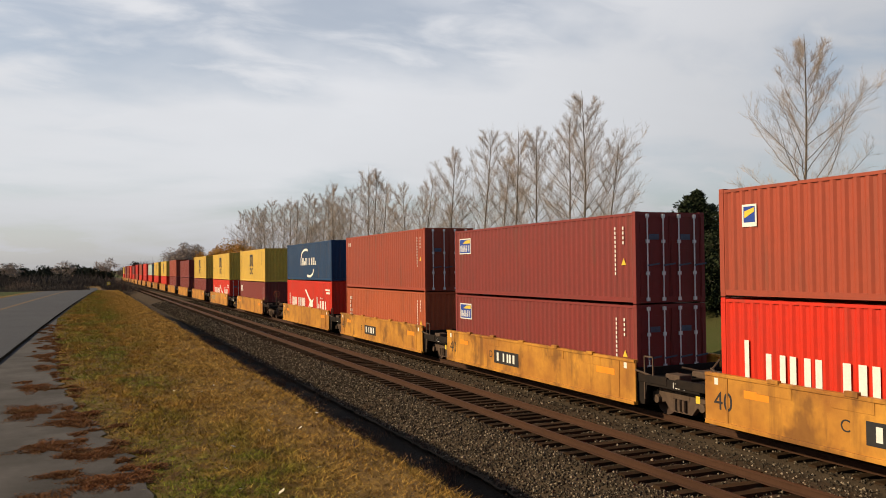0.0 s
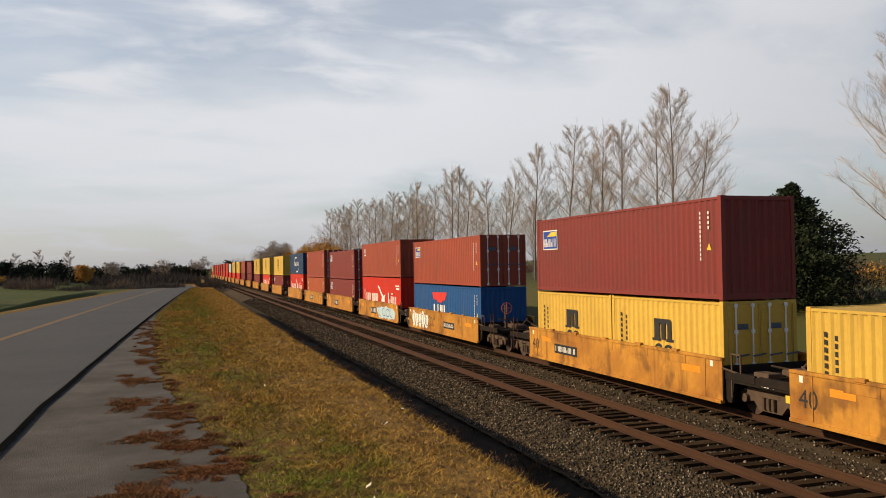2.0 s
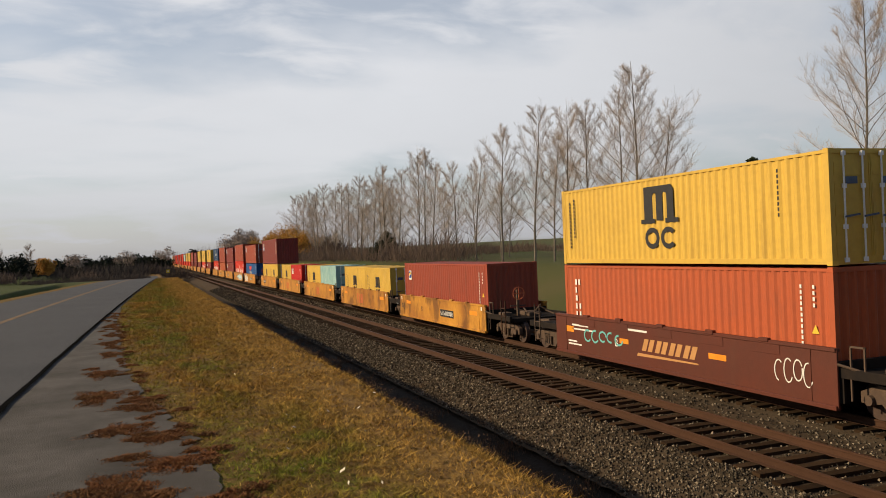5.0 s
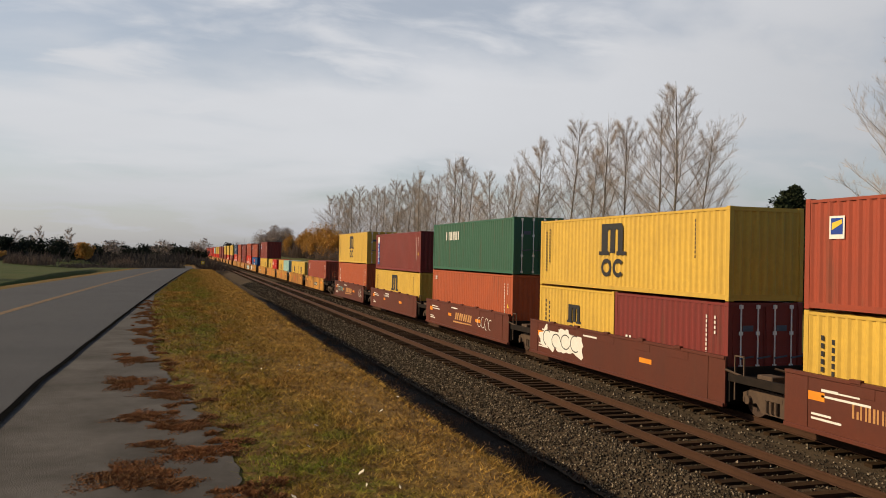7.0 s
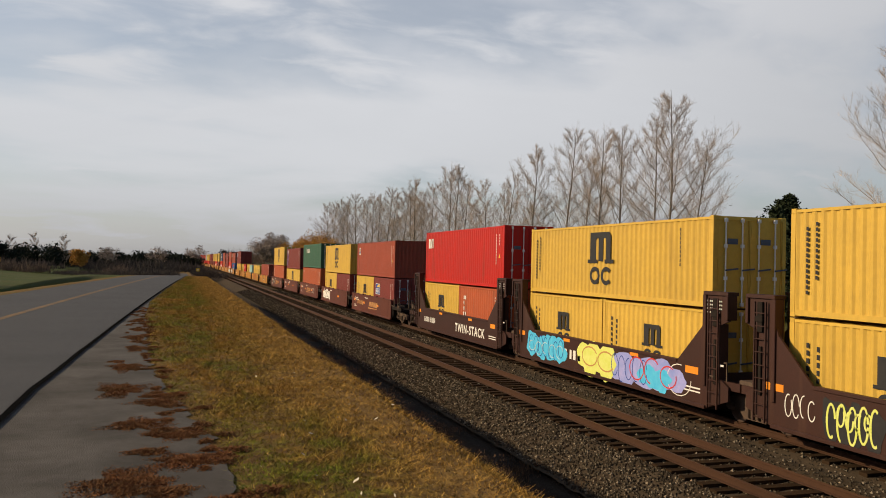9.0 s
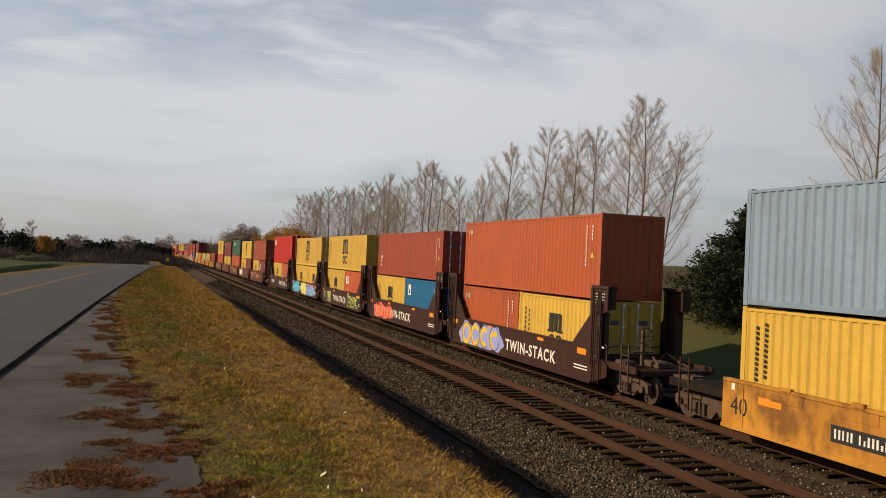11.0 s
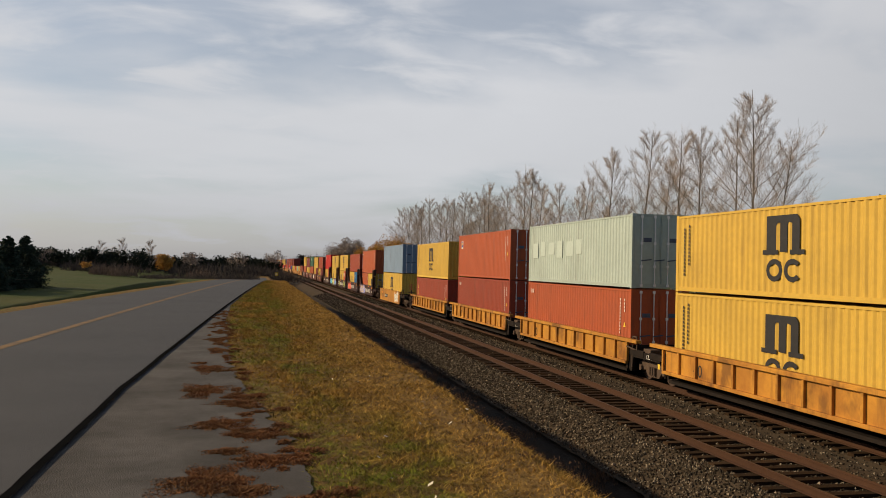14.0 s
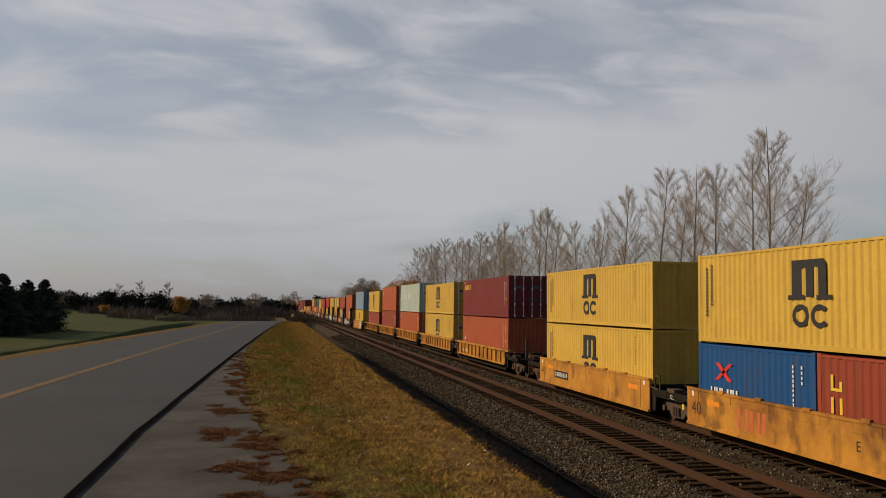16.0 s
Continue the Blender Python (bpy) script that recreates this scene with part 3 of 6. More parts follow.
def poplar(seed, height, spread, label, limbs=26):
    """A bare tree: a straight tapered trunk, long ascending limbs that shorten towards the tip, and many fine twigs. Base at the origin."""
    rnd = random.Random(seed)
    tree = tagged(new("tree"), label, "tree", "bare trees beyond the railway")
    bm = bmesh.new()
    vs, fs = [], []
    r0 = height * 0.0075
    def grow(a, d, length, r, level):
        """One limb as a chain that bends upwards; it gives off side shoots."""
        n = (0, 7, 4, 2)[level]
        p, seg = Vector(a), length / n
        d = Vector(d).normalized()
        for k in range(n):
            d = (d + Vector((rnd.gauss(0, 0.10), rnd.gauss(0, 0.10), (0, 0.03, 0.03, 0.0)[level] + rnd.gauss(0, 0.05)))).normalized()
            q = p + d * seg
            ra, rb = r * (1 - 0.88 * k / n), r * (1 - 0.88 * (k + 1) / n)
            if level == 1:
                tube(bm, p, q, ra, rb, 5)
            else:
                sprig(vs, fs, p, q + d * seg * 0.25, max(0.0048, ra * 0.72))
            if level < 3 and (k > 0 or level == 2):
                for _ in range((0, 4, 3)[level]):
                    side = Vector((rnd.gauss(0, 1), rnd.gauss(0, 1), rnd.gauss(0.35, 0.5))).normalized()
                    sd = (d + side * 0.72).normalized()
                    part_ = rnd.uniform(0.20, 0.36) if level == 1 else rnd.uniform(0.3, 0.55)
                    grow(p.lerp(q, rnd.random()), sd, max(0.35, length * part_ * (1 - 0.45 * k / n)), max(0.007, rb * 0.45), level + 1)
            p = q
    lean = Vector((rnd.uniform(-0.02, 0.02), rnd.uniform(-0.02, 0.02), 1)).normalized()
    p = Vector((0, 0, -0.2))
    n = 14
    pts = [p.copy()]
    for k in range(n):
        lean = (lean + Vector((rnd.gauss(0, 0.02), rnd.gauss(0, 0.02), 0.05))).normalized()
        p = p + lean * (height * 0.96 / n)
        pts.append(p.copy())
    for k in range(n):
        tube(bm, pts[k], pts[k + 1], r0 * (1 - 0.95 * k / n) + 0.008, r0 * (1 - 0.95 * (k + 1) / n) + 0.008, 8)
    for j in range(limbs):
        f = 0.15 + 0.76 * (j + rnd.random()) / limbs
        k = min(n - 1, int(f * n))
        a = pts[k].lerp(pts[k + 1], f * n - k)
        an = j * 2.4 + rnd.uniform(-0.5, 0.5)
        tilt = radians(52 - 16 * f + rnd.uniform(-10, 10))
        long_ = height * (1 - f) * 0.58 * rnd.uniform(0.62, 1.12) * spread * (0.55 + 0.45 * smooth(0.15, 0.38, f)) + 0.6
        grow(a, (math.cos(an) * math.sin(tilt), math.sin(an) * math.sin(tilt), math.cos(tilt)), long_, r0 * 0.33 * (1.15 - f), 1)
    # fine shoots along the leader
    for j in range(22):
        f = rnd.uniform(0.25, 1.0)
        k = min(n - 1, int(f * n))
        a = pts[k].lerp(pts[k + 1], min(1, f * n - k))
        an = rnd.uniform(0, 6.28)
        grow(a, (math.cos(an) * 0.6, math.sin(an) * 0.6, 1), rnd.uniform(0.6, 1.3), 0.012, 2)
    part("trunk", bm, "bark", tree, "pale grey bark")
    part("crown", (vs, fs), "twig", tree, "fine bare twigs")
    return tree


ROW_X = 36.0
POPLARS = [(33.2, 15.4), (52.4, 12.4), (54.3, 16.7), (57.9, 15.2), (62.4, 15.0), (65.0, 15.0), (68.9, 13.5), (73.7, 16.8), (79.6, 15.6), (90.0, 13.8), (96.0, 13.4),
           (101.0, 14.0), (106.3, 16.5), (111.4, 17.0), (117.0, 15.0), (123.7, 16.2), (128.5, 14.0), (133.3, 15.2), (140.0, 14.5), (146.8, 15.6), (153.0, 14.0), (159.0, 15.0),
           (165.0, 14.4), (172.0, 15.6), (178.0, 14.5), (185.0, 15.2), (192.0, 14.0), (199.0, 15.4), (206.0, 15.8)]


def poplar_row():
    rnd = random.Random(21)
    H0 = 16.0
    kinds = [poplar(s, H0, sp, "tall bare poplar with pale trunk and ascending branches", lim) for s, sp, lim in ((3, 1.05, 34), (11, 1.05, 31), (19, 1.15, 31), (27, 0.98, 30), (35, 1.05, 30))]
    used = set()
    for j, (y, h) in enumerate(POPLARS):
        k = 0 if y < 40 or y == 54.3 else 1 + j % 4
        src = kinds[k]
        x = ROW_X + rnd.uniform(-0.8, 0.8)
        # the whole row leans a little with the wind
        m = pose(x, y, land(x, y) - 0.1, 1.4 if y > 40 else 4.0, 1.0, 0) @ pose(0, 0, 0, 0, 0, rnd.uniform(0, 360))
        if k in used:
            t = copy_thing(src, m)
        else:
            used.add(k)
            t = src
            t.matrix_basis = m
        q = 0.98 * h / H0 * (1 + 0.13 * smooth(120, 165, y))
        t.scale = (q, q, q)
    # a second, thinner line behind
    for j in range(11):
        y = 92 + j * 9.0 + rnd.uniform(-4, 4)
        x = 42 + rnd.uniform(-2, 5)
        t = copy_thing(kinds[1 + j % 4], pose(x, y, land(x, y) - 0.1, 0, 0, rnd.uniform(0, 360)))
        s = rnd.uniform(0.62, 0.95)
        t.scale = (s, s, s)


poplar_row()


def thicket(name, label, spots, material, count, seed, leaf=None, category="bushes", thin=0.02, kind="stuff"):
    """Undergrowth of many fine shoots. spots: (x, y, radius, height)."""
    rnd = random.Random(seed)
    vs, fs = [], []
    for x, y, r, h in spots:
        z = land(x, y)
        for _ in range(count):
            an, rr = rnd.uniform(0, 6.28), r * math.sqrt(rnd.random())
            a = Vector((x + rr * math.cos(an), y + rr * math.sin(an), z))
            hh = h * rnd.uniform(0.35, 1.0) * math.sqrt(max(0.08, 1 - 0.75 * (rr / r) ** 2))
            a.z = z + hh * rnd.uniform(0.0, 0.55)
            b = a + Vector((rnd.gauss(0, 0.16) * hh, rnd.gauss(0, 0.16) * hh, hh * rnd.uniform(0.3, 0.55)))
            sprig(vs, fs, a, b, thin * rnd.uniform(0.6, 1.6))
    return tagged(part(name, (vs, fs), material), label, category, kind=kind)


def leafy(name, label, spots, material, count, seed, size, category="bushes", kind="stuff", droop=0.0):
    """Crowns of many small leaf clumps with gaps. spots: (x, y, z, rx, rz)."""
    rnd = random.Random(seed)
    vs, fs = [], []
    for x, y, z, r, rz_ in spots:
        lumps = []
        for _ in range(26):
            v = Vector((rnd.gauss(0, 1), rnd.gauss(0, 1), rnd.gauss(0, 1))).normalized() * rnd.uniform(0.25, 0.72)
            lumps.append((v.x * r, v.y * r, v.z * rz_, rnd.uniform(0.24, 0.42)))
        for _ in range(count):
            lx, ly, lz, lr = rnd.choice(lumps)
            v = Vector((rnd.gauss(0, 1), rnd.gauss(0, 1), rnd.gauss(0, 1))).normalized() * rnd.random() ** 0.45 * lr
            c = Vector((x + lx + v.x * r, y + ly + v.y * r, z + lz + v.z * rz_))
            s = size * rnd.uniform(0.6, 1.5)
            u = Vector((rnd.gauss(0, 1), rnd.gauss(0, 1), rnd.gauss(0, 1) - droop)).normalized() * s
            w = u.cross(Vector((rnd.gauss(0, 1), rnd.gauss(0, 1), rnd.gauss(0, 1)))).normalized() * s * 0.55
            o = len(vs)
            vs += [tuple(c - u), tuple(c + w), tuple(c + u), tuple(c - w)]
            fs.append((o, o + 1, o + 2, o + 3))
    return tagged(part(name, (vs, fs), material), label, category, kind=kind)


def undergrowth():
    r = random.Random(31)
    spots = [(ROW_X + r.uniform(-3, 4), y + r.uniform(-3, 3), r.uniform(3, 6), r.uniform(3.0, 6.5)) for y in range(92, 215, 4)]
    thicket("undergrowth", "brown leafless undergrowth below the poplars", spots, "brush twig", 260, 32, thin=0.035)
    spots = [(39 + r.uniform(-2, 4), y, r.uniform(4, 6), r.uniform(7.5, 11)) for y in range(188, 300, 7)]
    thicket("bare_copse", "brown leafless copse at the end of the poplar row", spots, "brush twig", 800, 38, thin=0.06)
    spots = [(r.uniform(62, 95), y + r.uniform(-4, 4), r.uniform(4, 8), r.uniform(2.0, 3.6)) for y in range(20, 420, 5)]
    thicket("hedgerow", "dark bare hedgerow across the field", spots, "brush twig", 240, 33, thin=0.05)
    spots = [(r.uniform(45, 60), y, r.uniform(2, 4), r.uniform(2.5, 4.5)) for y in (62, 66, 92, 99, 140, 170)]
    thicket("field_bushes", "round bare bushes standing in the field", spots, "brush twig", 420, 34, thin=0.03)
    # far down the line on the right
    spots = [(28 + r.uniform(-3, 8), y, r.uniform(5, 9), r.uniform(6, 12)) for y in range(330, 700, 10)]
    thicket("distant_woods", "distant leafless woods beside the line", spots, "brush twig", 260, 35, thin=0.07)
    leafy("autumn_trees", "yellow-orange autumn trees far along the line", [(36, 194, 6.0, 5.0, 4.2), (36, 206, 6.8, 5.0, 4.8), (36, 220, 7.6, 5.4, 5.4), (37, 234, 7.4, 5.2, 5.2), (37, 248, 6.8, 5.0, 4.8), (38, 264, 6.6, 5.0, 4.6), (36, 282, 6.4, 5.0, 4.4)], "autumn leaf", 8000, 36, 0.15, "trees")
    leafy("bare_round_tree", "large round bare tree far along the line", [(35, 335, 9.4, 9.0, 7.4), (40, 352, 8.5, 9.0, 6.4), (33, 316, 7.0, 6.0, 4.6)], "far twig", 11000, 37, 0.20, "tree")


undergrowth()


def conifer(name, label, height, radius, seed, material, density=1.0, crown0=0.06, ragged_=0.25, power=0.72, tuft=0.5):
    """An evergreen: trunk, drooping limbs and sprays of needles in tiers."""
    rnd = random.Random(seed)
    tree = tagged(new("tree"), label, "tree")
    bm = bmesh.new()
    tube(bm, (0, 0, -0.1), (0, 0, height * 0.96), height * 0.022, 0.02, 8)
    vs, fs = [], []
    n = int(46 * density)
    for j in range(n):
        f = crown0 + (1 - crown0) * (j + rnd.random()) / n
        reach = radius * (1 - f) ** power * rnd.uniform(1 - ragged_ * 1.4, 1 + ragged_) + 0.12
        for k in range(5):
            an = rnd.uniform(0, 6.28)
            d = Vector((math.cos(an), math.sin(an), 0.22 - 0.25 * (1 - f)))
            a = Vector((0, 0, f * height))
            b = a + d * reach
            if k < 2:
                tube(bm, a, b, 0.03 * (1.2 - f), 0.008, 4)
            m_ = int(30 + 40 * reach)
            for _ in range(m_):
                q = rnd.uniform(0.25, 1.04)
                c = a.lerp(b, q) + Vector((rnd.gauss(0, 0.16), rnd.gauss(0, 0.16), rnd.gauss(0, 0.13))) * (tuft + reach * 0.35)
                u = (d * 0.8 + Vector((rnd.gauss(0, 0.6), rnd.gauss(0, 0.6), rnd.gauss(0.15, 0.5)))).normalized() * rnd.uniform(0.05, 0.11) * (0.6 + height / 9)
                w = u.cross(Vector((rnd.gauss(0, 1), rnd.gauss(0, 1), rnd.gauss(0, 1)))).normalized() * u.length * 0.38
                o = len(vs)
                vs += [tuple(c - u), tuple(c + w), tuple(c + u), tuple(c - w)]
                fs.append((o, o + 1, o + 2, o + 3))
    part("trunk", bm, "bark", tree)
    part("crown", (vs, fs), material, tree, "dense dark green needles")
    return tree


def evergreens():
    x, y = 30.0, 34.8
    t = conifer("pine", "dense dark green pine tree in the field", 6.3, 3.9, 41, "pine needle", 2.0, 0.02, 0.30, 0.85, 0.34)
    t.matrix_basis = pose(x, y, land(x, y) - 0.1)
    s = conifer("spruce", "small dark spruce on the lawn", 3.3, 1.5, 43, "spruce needle", 1.0, 0.02, 0.32, 0.95, 0.12)
    places = [(-14.4, 48.5, 1.0), (-15.2, 47.0, 0.9), (-14.2, 52.5, 0.93), (-14.4, 57.0, 0.98), (-13.9, 55.0, 0.8), (-16.5, 51.0, 1.0), (-17.5, 54.0, 0.95), (-15.8, 57.5, 0.9), (-19.5, 52.0, 1.0), (-21.5, 56.0, 1.05)]
    s.matrix_basis = pose(places[0][0], places[0][1], land(*places[0][:2]) - 0.05)
    tagged(s, group="spruces on the lawn")
    for k, (a, b, c) in enumerate(places[1:]):
        o = copy_thing(s, pose(a, b, land(a, b) - 0.05, 0, 0, 67 * k))
        o.scale = (c, c, c)
    # a small pine among the poplars
    o = copy_thing(t, pose(38.5, 134.0, land(38.5, 134) - 0.1, 0, 0, 130))
    o.scale = (0.8, 0.8, 0.8)
    leafy("yellow_shrub", "thin shrub with a few yellow leaves beside the pine", [(31.5, 30.8, 3.3, 1.5, 1.0)], "autumn leaf", 420, 44, 0.06, "shrub", "")
    thicket("shrub_stems", "bare stems of a thin shrub", [(31.5, 30.8, 1.6, 2.6), (27.5, 26.5, 1.6, 1.4)], "brush twig", 220, 45, thin=0.012)


evergreens()


def left_woods():
    """The line of woods across the lawn."""
    r = random.Random(51)
    spots, tall = [], []
    for k in range(80):
        y = r.uniform(165, 235)
        q = -0.75 + 0.79 * (k + r.random()) / 80
        x = q * y
        spots.append((x, y, r.uniform(4, 8), 2.2 + 0.010 * y * r.uniform(0.3, 1.2)))
    thicket("far_thicket", "dark leafless woods across the lawn", spots, "dark wood far", 420, 52, thin=0.07)
    leafy("far_evergreens", "dark evergreen trees in the far woods", [(q * 200, 200 + r.uniform(-20, 20), 2.9 + 1.0 * smooth(-0.04, -0.2, q) + r.uniform(0, 0.8), r.uniform(3.0, 5.0), r.uniform(2.0, 3.4)) for q in [-0.62 + 0.0125 * j for j in range(52)]],
          "far evergreen", 1100, 53, 0.24, "trees")
    leafy("far_bare_trees", "rounded leafless trees rising from the far woods", [(q * 195, 195 + r.uniform(-12, 8), 4.2 + r.uniform(0, 1.0), r.uniform(2.4, 3.6), r.uniform(1.8, 2.6)) for q in (-0.50, -0.38, -0.33, -0.22, -0.17, -0.125, -0.07, -0.02, 0.02)],
          "far twig", 900, 59, 0.14, "trees")
    leafy("orange_tree", "orange autumn tree before the far woods", [(-15.6, 148, 3.8, 2.2, 1.7)], "autumn leaf", 3600, 54, 0.12, "tree", "")
    leafy("orange_bush", "small orange autumn bush", [(-28.5, 150, 3.0, 1.2, 0.9)], "autumn leaf", 300, 55, 0.13, "bush", "")
    leafy("distant_evergreens", "dark round trees at the end of the line", [(25, 450, 5.6, 6, 4.4), (28, 470, 5.0, 7, 3.6), (-4, 380, 3.2, 7, 3.0), (-14, 370, 3.2, 8, 3.0)], "dark wood far", 2600, 56, 0.4, "trees")
    thicket("verge_brush", "dark brush beyond the crest of the road", [(r.uniform(-16, -1.5), r.uniform(135, 160), r.uniform(2, 4), r.uniform(0.8, 1.5)) for _ in range(26)], "dark wood far", 260, 57, thin=0.05)
    thicket("brown_tree", "brown bare trees at the lawn's edge", [(-21.5, 143, 2.6, 2.9), (-25, 146, 2.2, 2.6), (-9.5, 150, 2.6, 2.8)], "brush twig", 700, 58, thin=0.035)
    t = poplar(61, 8.0, 0.7, "slender bare tree rising over the far woods", 14)
    t.matrix_basis = pose(-28.5, 190, land(-28.5, 190) - 0.4)
    copy_thing(t, pose(-22.6, 190, land(-22, 190) - 0.4, 0, 0, 80))
    copy_thing(t, pose(-35, 200, land(-35, 200) - 1.2, 0, 0, 200))


left_woods()


def shoulder_edge(y):
    return ragged(y)


def verge_grass():
    """Blades of the dry verge; they thin out with the distance."""
    rnd = random.Random(71)
    vs, fs = [], []
    for _ in range(330000):
        y = 3.2 + 72 * rnd.random() ** 2.3
        x = rnd.uniform(-1.0, 3.3)
        e = shoulder_edge(y)
        if x < e + 0.05 * rnd.random() or (x < e + 0.35 and rnd.random() < 0.5):
            continue
        k = 0.5 + 0.5 * noise.noise(Vector((x * 1.7, y * 0.8, 2.0)))
        if rnd.random() > 0.35 + 0.9 * k:
            continue
        h = rnd.uniform(0.012, 0.042) * (0.5 + 0.9 * k) * (1 + y / 60)
        an = rnd.uniform(0, 6.28)
        w = rnd.uniform(0.0016, 0.0038) * (1 + y / 8)
        z = land(x, y)
        dx, dy = math.cos(an) * w, math.sin(an) * w
        lx, ly = rnd.gauss(0, 1.4) * h, rnd.gauss(0, 1.4) * h
        o = len(vs)
        vs += [(x - dx, y - dy, z - 0.005), (x + dx, y + dy, z - 0.005), (x + lx, y + ly, z + h)]
        fs.append((o, o + 1, o + 2))
    tagged(part("grass", (vs, fs), "grass blade"), "short dry tan and green grass on the verge", "grass", kind="stuff")


verge_grass()


def mats():
    """Mats of dead weed that grow through the shoulder."""
    rnd = random.Random(81)
    vs, fs = [], []
    places = [(-0.68, 13.1, 0.22, 0.45), (-0.62, 10.9, 0.26, 0.55), (-0.32, 8.62, 0.28, 0.30), (0.07, 8.06, 0.26, 0.22), (-0.19, 7.39, 0.18, 0.14), (0.14, 7.01, 0.30, 0.25),
              (-0.31, 6.40, 0.34, 0.42), (-0.64, 15.7, 0.18, 0.41), (-0.77, 17.9, 0.20, 0.52), (-0.90, 22.8, 0.14, 0.64), (-0.15, 9.9, 0.26, 0.30), (-0.02, 6.10, 0.20, 0.16), (-0.25, 5.3, 0.35, 0.3)]
    # scraps between the mats and the grass
    for _ in range(150):
        y = 4.2 + 24 * rnd.random() ** 1.5
        places.append((ragged(y) + rnd.gauss(-0.05, 0.16), y, rnd.uniform(0.03, 0.13), rnd.uniform(0.03, 0.10) * (1 + y / 14)))
    for x, y, rx_, ry_ in places:
        for _ in range(int(9000 * rx_ * ry_ / (0.05 + 0.02 * y)) + (500 if rx_ > 0.13 else 60)):
            an, q = rnd.uniform(0, 6.28), math.sqrt(rnd.random())
            q *= 1 + 0.35 * math.sin(3 * an + x * 9) + 0.25 * math.sin(7 * an + y) + rnd.gauss(0, 0.12)
            px, py = x + rx_ * q * math.cos(an), y + ry_ * q * math.sin(an)
            h = rnd.uniform(0.008, 0.034) * max(0.3, 1.1 - q * 0.7)
            w = rnd.uniform(0.003, 0.008) * (1 + y / 20)
            aa = rnd.uniform(0, 6.28)
            z = land(px, py) + 0.010
            o = len(vs)
            vs += [(px - math.cos(aa) * w, py - math.sin(aa) * w, z), (px + math.cos(aa) * w, py + math.sin(aa) * w, z), (px + rnd.gauss(0, 1.2) * h, py + rnd.gauss(0, 1.2) * h, z + h)]
            fs.append((o, o + 1, o + 2))
    tagged(part("dead_weed_mats", (vs, fs), "dead weed"), "flat reddish-brown mats of dead weeds on the shoulder", "weeds", kind="stuff")


mats()


def ditch_weeds():
    r = random.Random(91)
    spots = []
    for _ in range(150):
        y = 4 + 60 * r.random() ** 1.4
        spots.append((r.uniform(6.6, 8.7), y, r.uniform(0.2, 0.5), r.uniform(0.2, 0.55)))
    spots += [(7.2, 13.6, 0.5, 0.95), (7.3, 12.4, 0.45, 0.8), (7.4, 17.5, 0.5, 0.7), (7.0, 22.0, 0.5, 0.8)]
    thicket("ditch_weeds", "dark dry weeds along the ditch", spots, "weed", 110, 92, thin=0.007, category="weeds")
    thicket("bank_tufts", "dry tufts on the edge of the bank", [(r.uniform(2.2, 3.6), 4 + 50 * r.random() ** 1.5, r.uniform(0.1, 0.3), r.uniform(0.04, 0.10)) for _ in range(260)] + [(r.uniform(2.7, 4.3), 4 + 60 * r.random() ** 1.4, r.uniform(0.2, 0.6), r.uniform(0.03, 0.07)) for _ in range(110)], "weed", 50, 93, thin=0.006, category="grass")


ditch_weeds()


def fallen_leaves():
    """Pale leaves scattered on the grass."""
    rnd = random.Random(95)
    def leaf_mesh(s):
        vs = [(0, -s, 0.0), (s * 0.45, 0, 0.012), (0, s, 0.02), (-s * 0.45, 0.1 * s, 0.006)]
        return vs, [(0, 1, 2), (0, 2, 3)]
    places = [(1.31, 6.0, 0.05), (1.75, 6.6, 0.03), (1.05, 6.9, 0.025)] + [(rnd.uniform(0.5, 2.5), rnd.uniform(4.5, 12), rnd.uniform(0.015, 0.03)) for _ in range(22)]
    for x, y, s in places:
        o = part("fallen_leaf", leaf_mesh(s), "leaf pale")
        o.matrix_basis = pose(x, y, land(x, y) + 0.035, rnd.uniform(-15, 15), rnd.uniform(-15, 15), rnd.uniform(0, 360))
        tagged(o, "pale dry fallen leaf on the grass", "leaf", "fallen leaves on the verge")


fallen_leaves()


def marker():
    """A small yellow marker on a post at the end of the verge."""
    s = tagged(new("marker_sign"), "small yellow marker sign on a short post", "sign")
    part("post", boxes((-0.03, 0.03, -0.03, 0.03, 0.0, 1.0)), "truck steel", s)
    part("panel", boxes((-0.28, 0.28, -0.045, -0.03, 0.72, 1.15), bevel=0.006), "sign yellow", s, "yellow panel")
    part("panel_mark", boxes((-0.12, 0.12, -0.05, -0.046, 0.86, 1.02)), "mark white", s)
    s.matrix_basis = pose(2.25, 95.0, land(2.25, 95.0))
    s.scale = (0.62, 0.62, 0.8)


marker()


# ---- train ----
SPEED = 25.1
FRONT_X = FAR_C - 1.219  # the face of the containers that the camera sees
MOVERS = []  # (thing, its place along the track at 0 s, height)
L40, L20, H86, H96 = 12.19, 6.06, 2.59, 2.895
BASE = 0.37


def corrugated(length, height, y_axis=True, depth=0.036, pitch=0.28, inset=0.012):
    """The outline of a corrugated wall: positions along it and depths."""
    n = int(length / pitch)
    p = length / n
    out = [(0.0, inset)]
    for k in range(n):
        a = k * p
        out += [(a + p * 0.12, inset), (a + p * 0.35, inset + depth), (a + p * 0.65, inset + depth), (a + p * 0.88, inset)]
    out.append((length, inset))
    return out


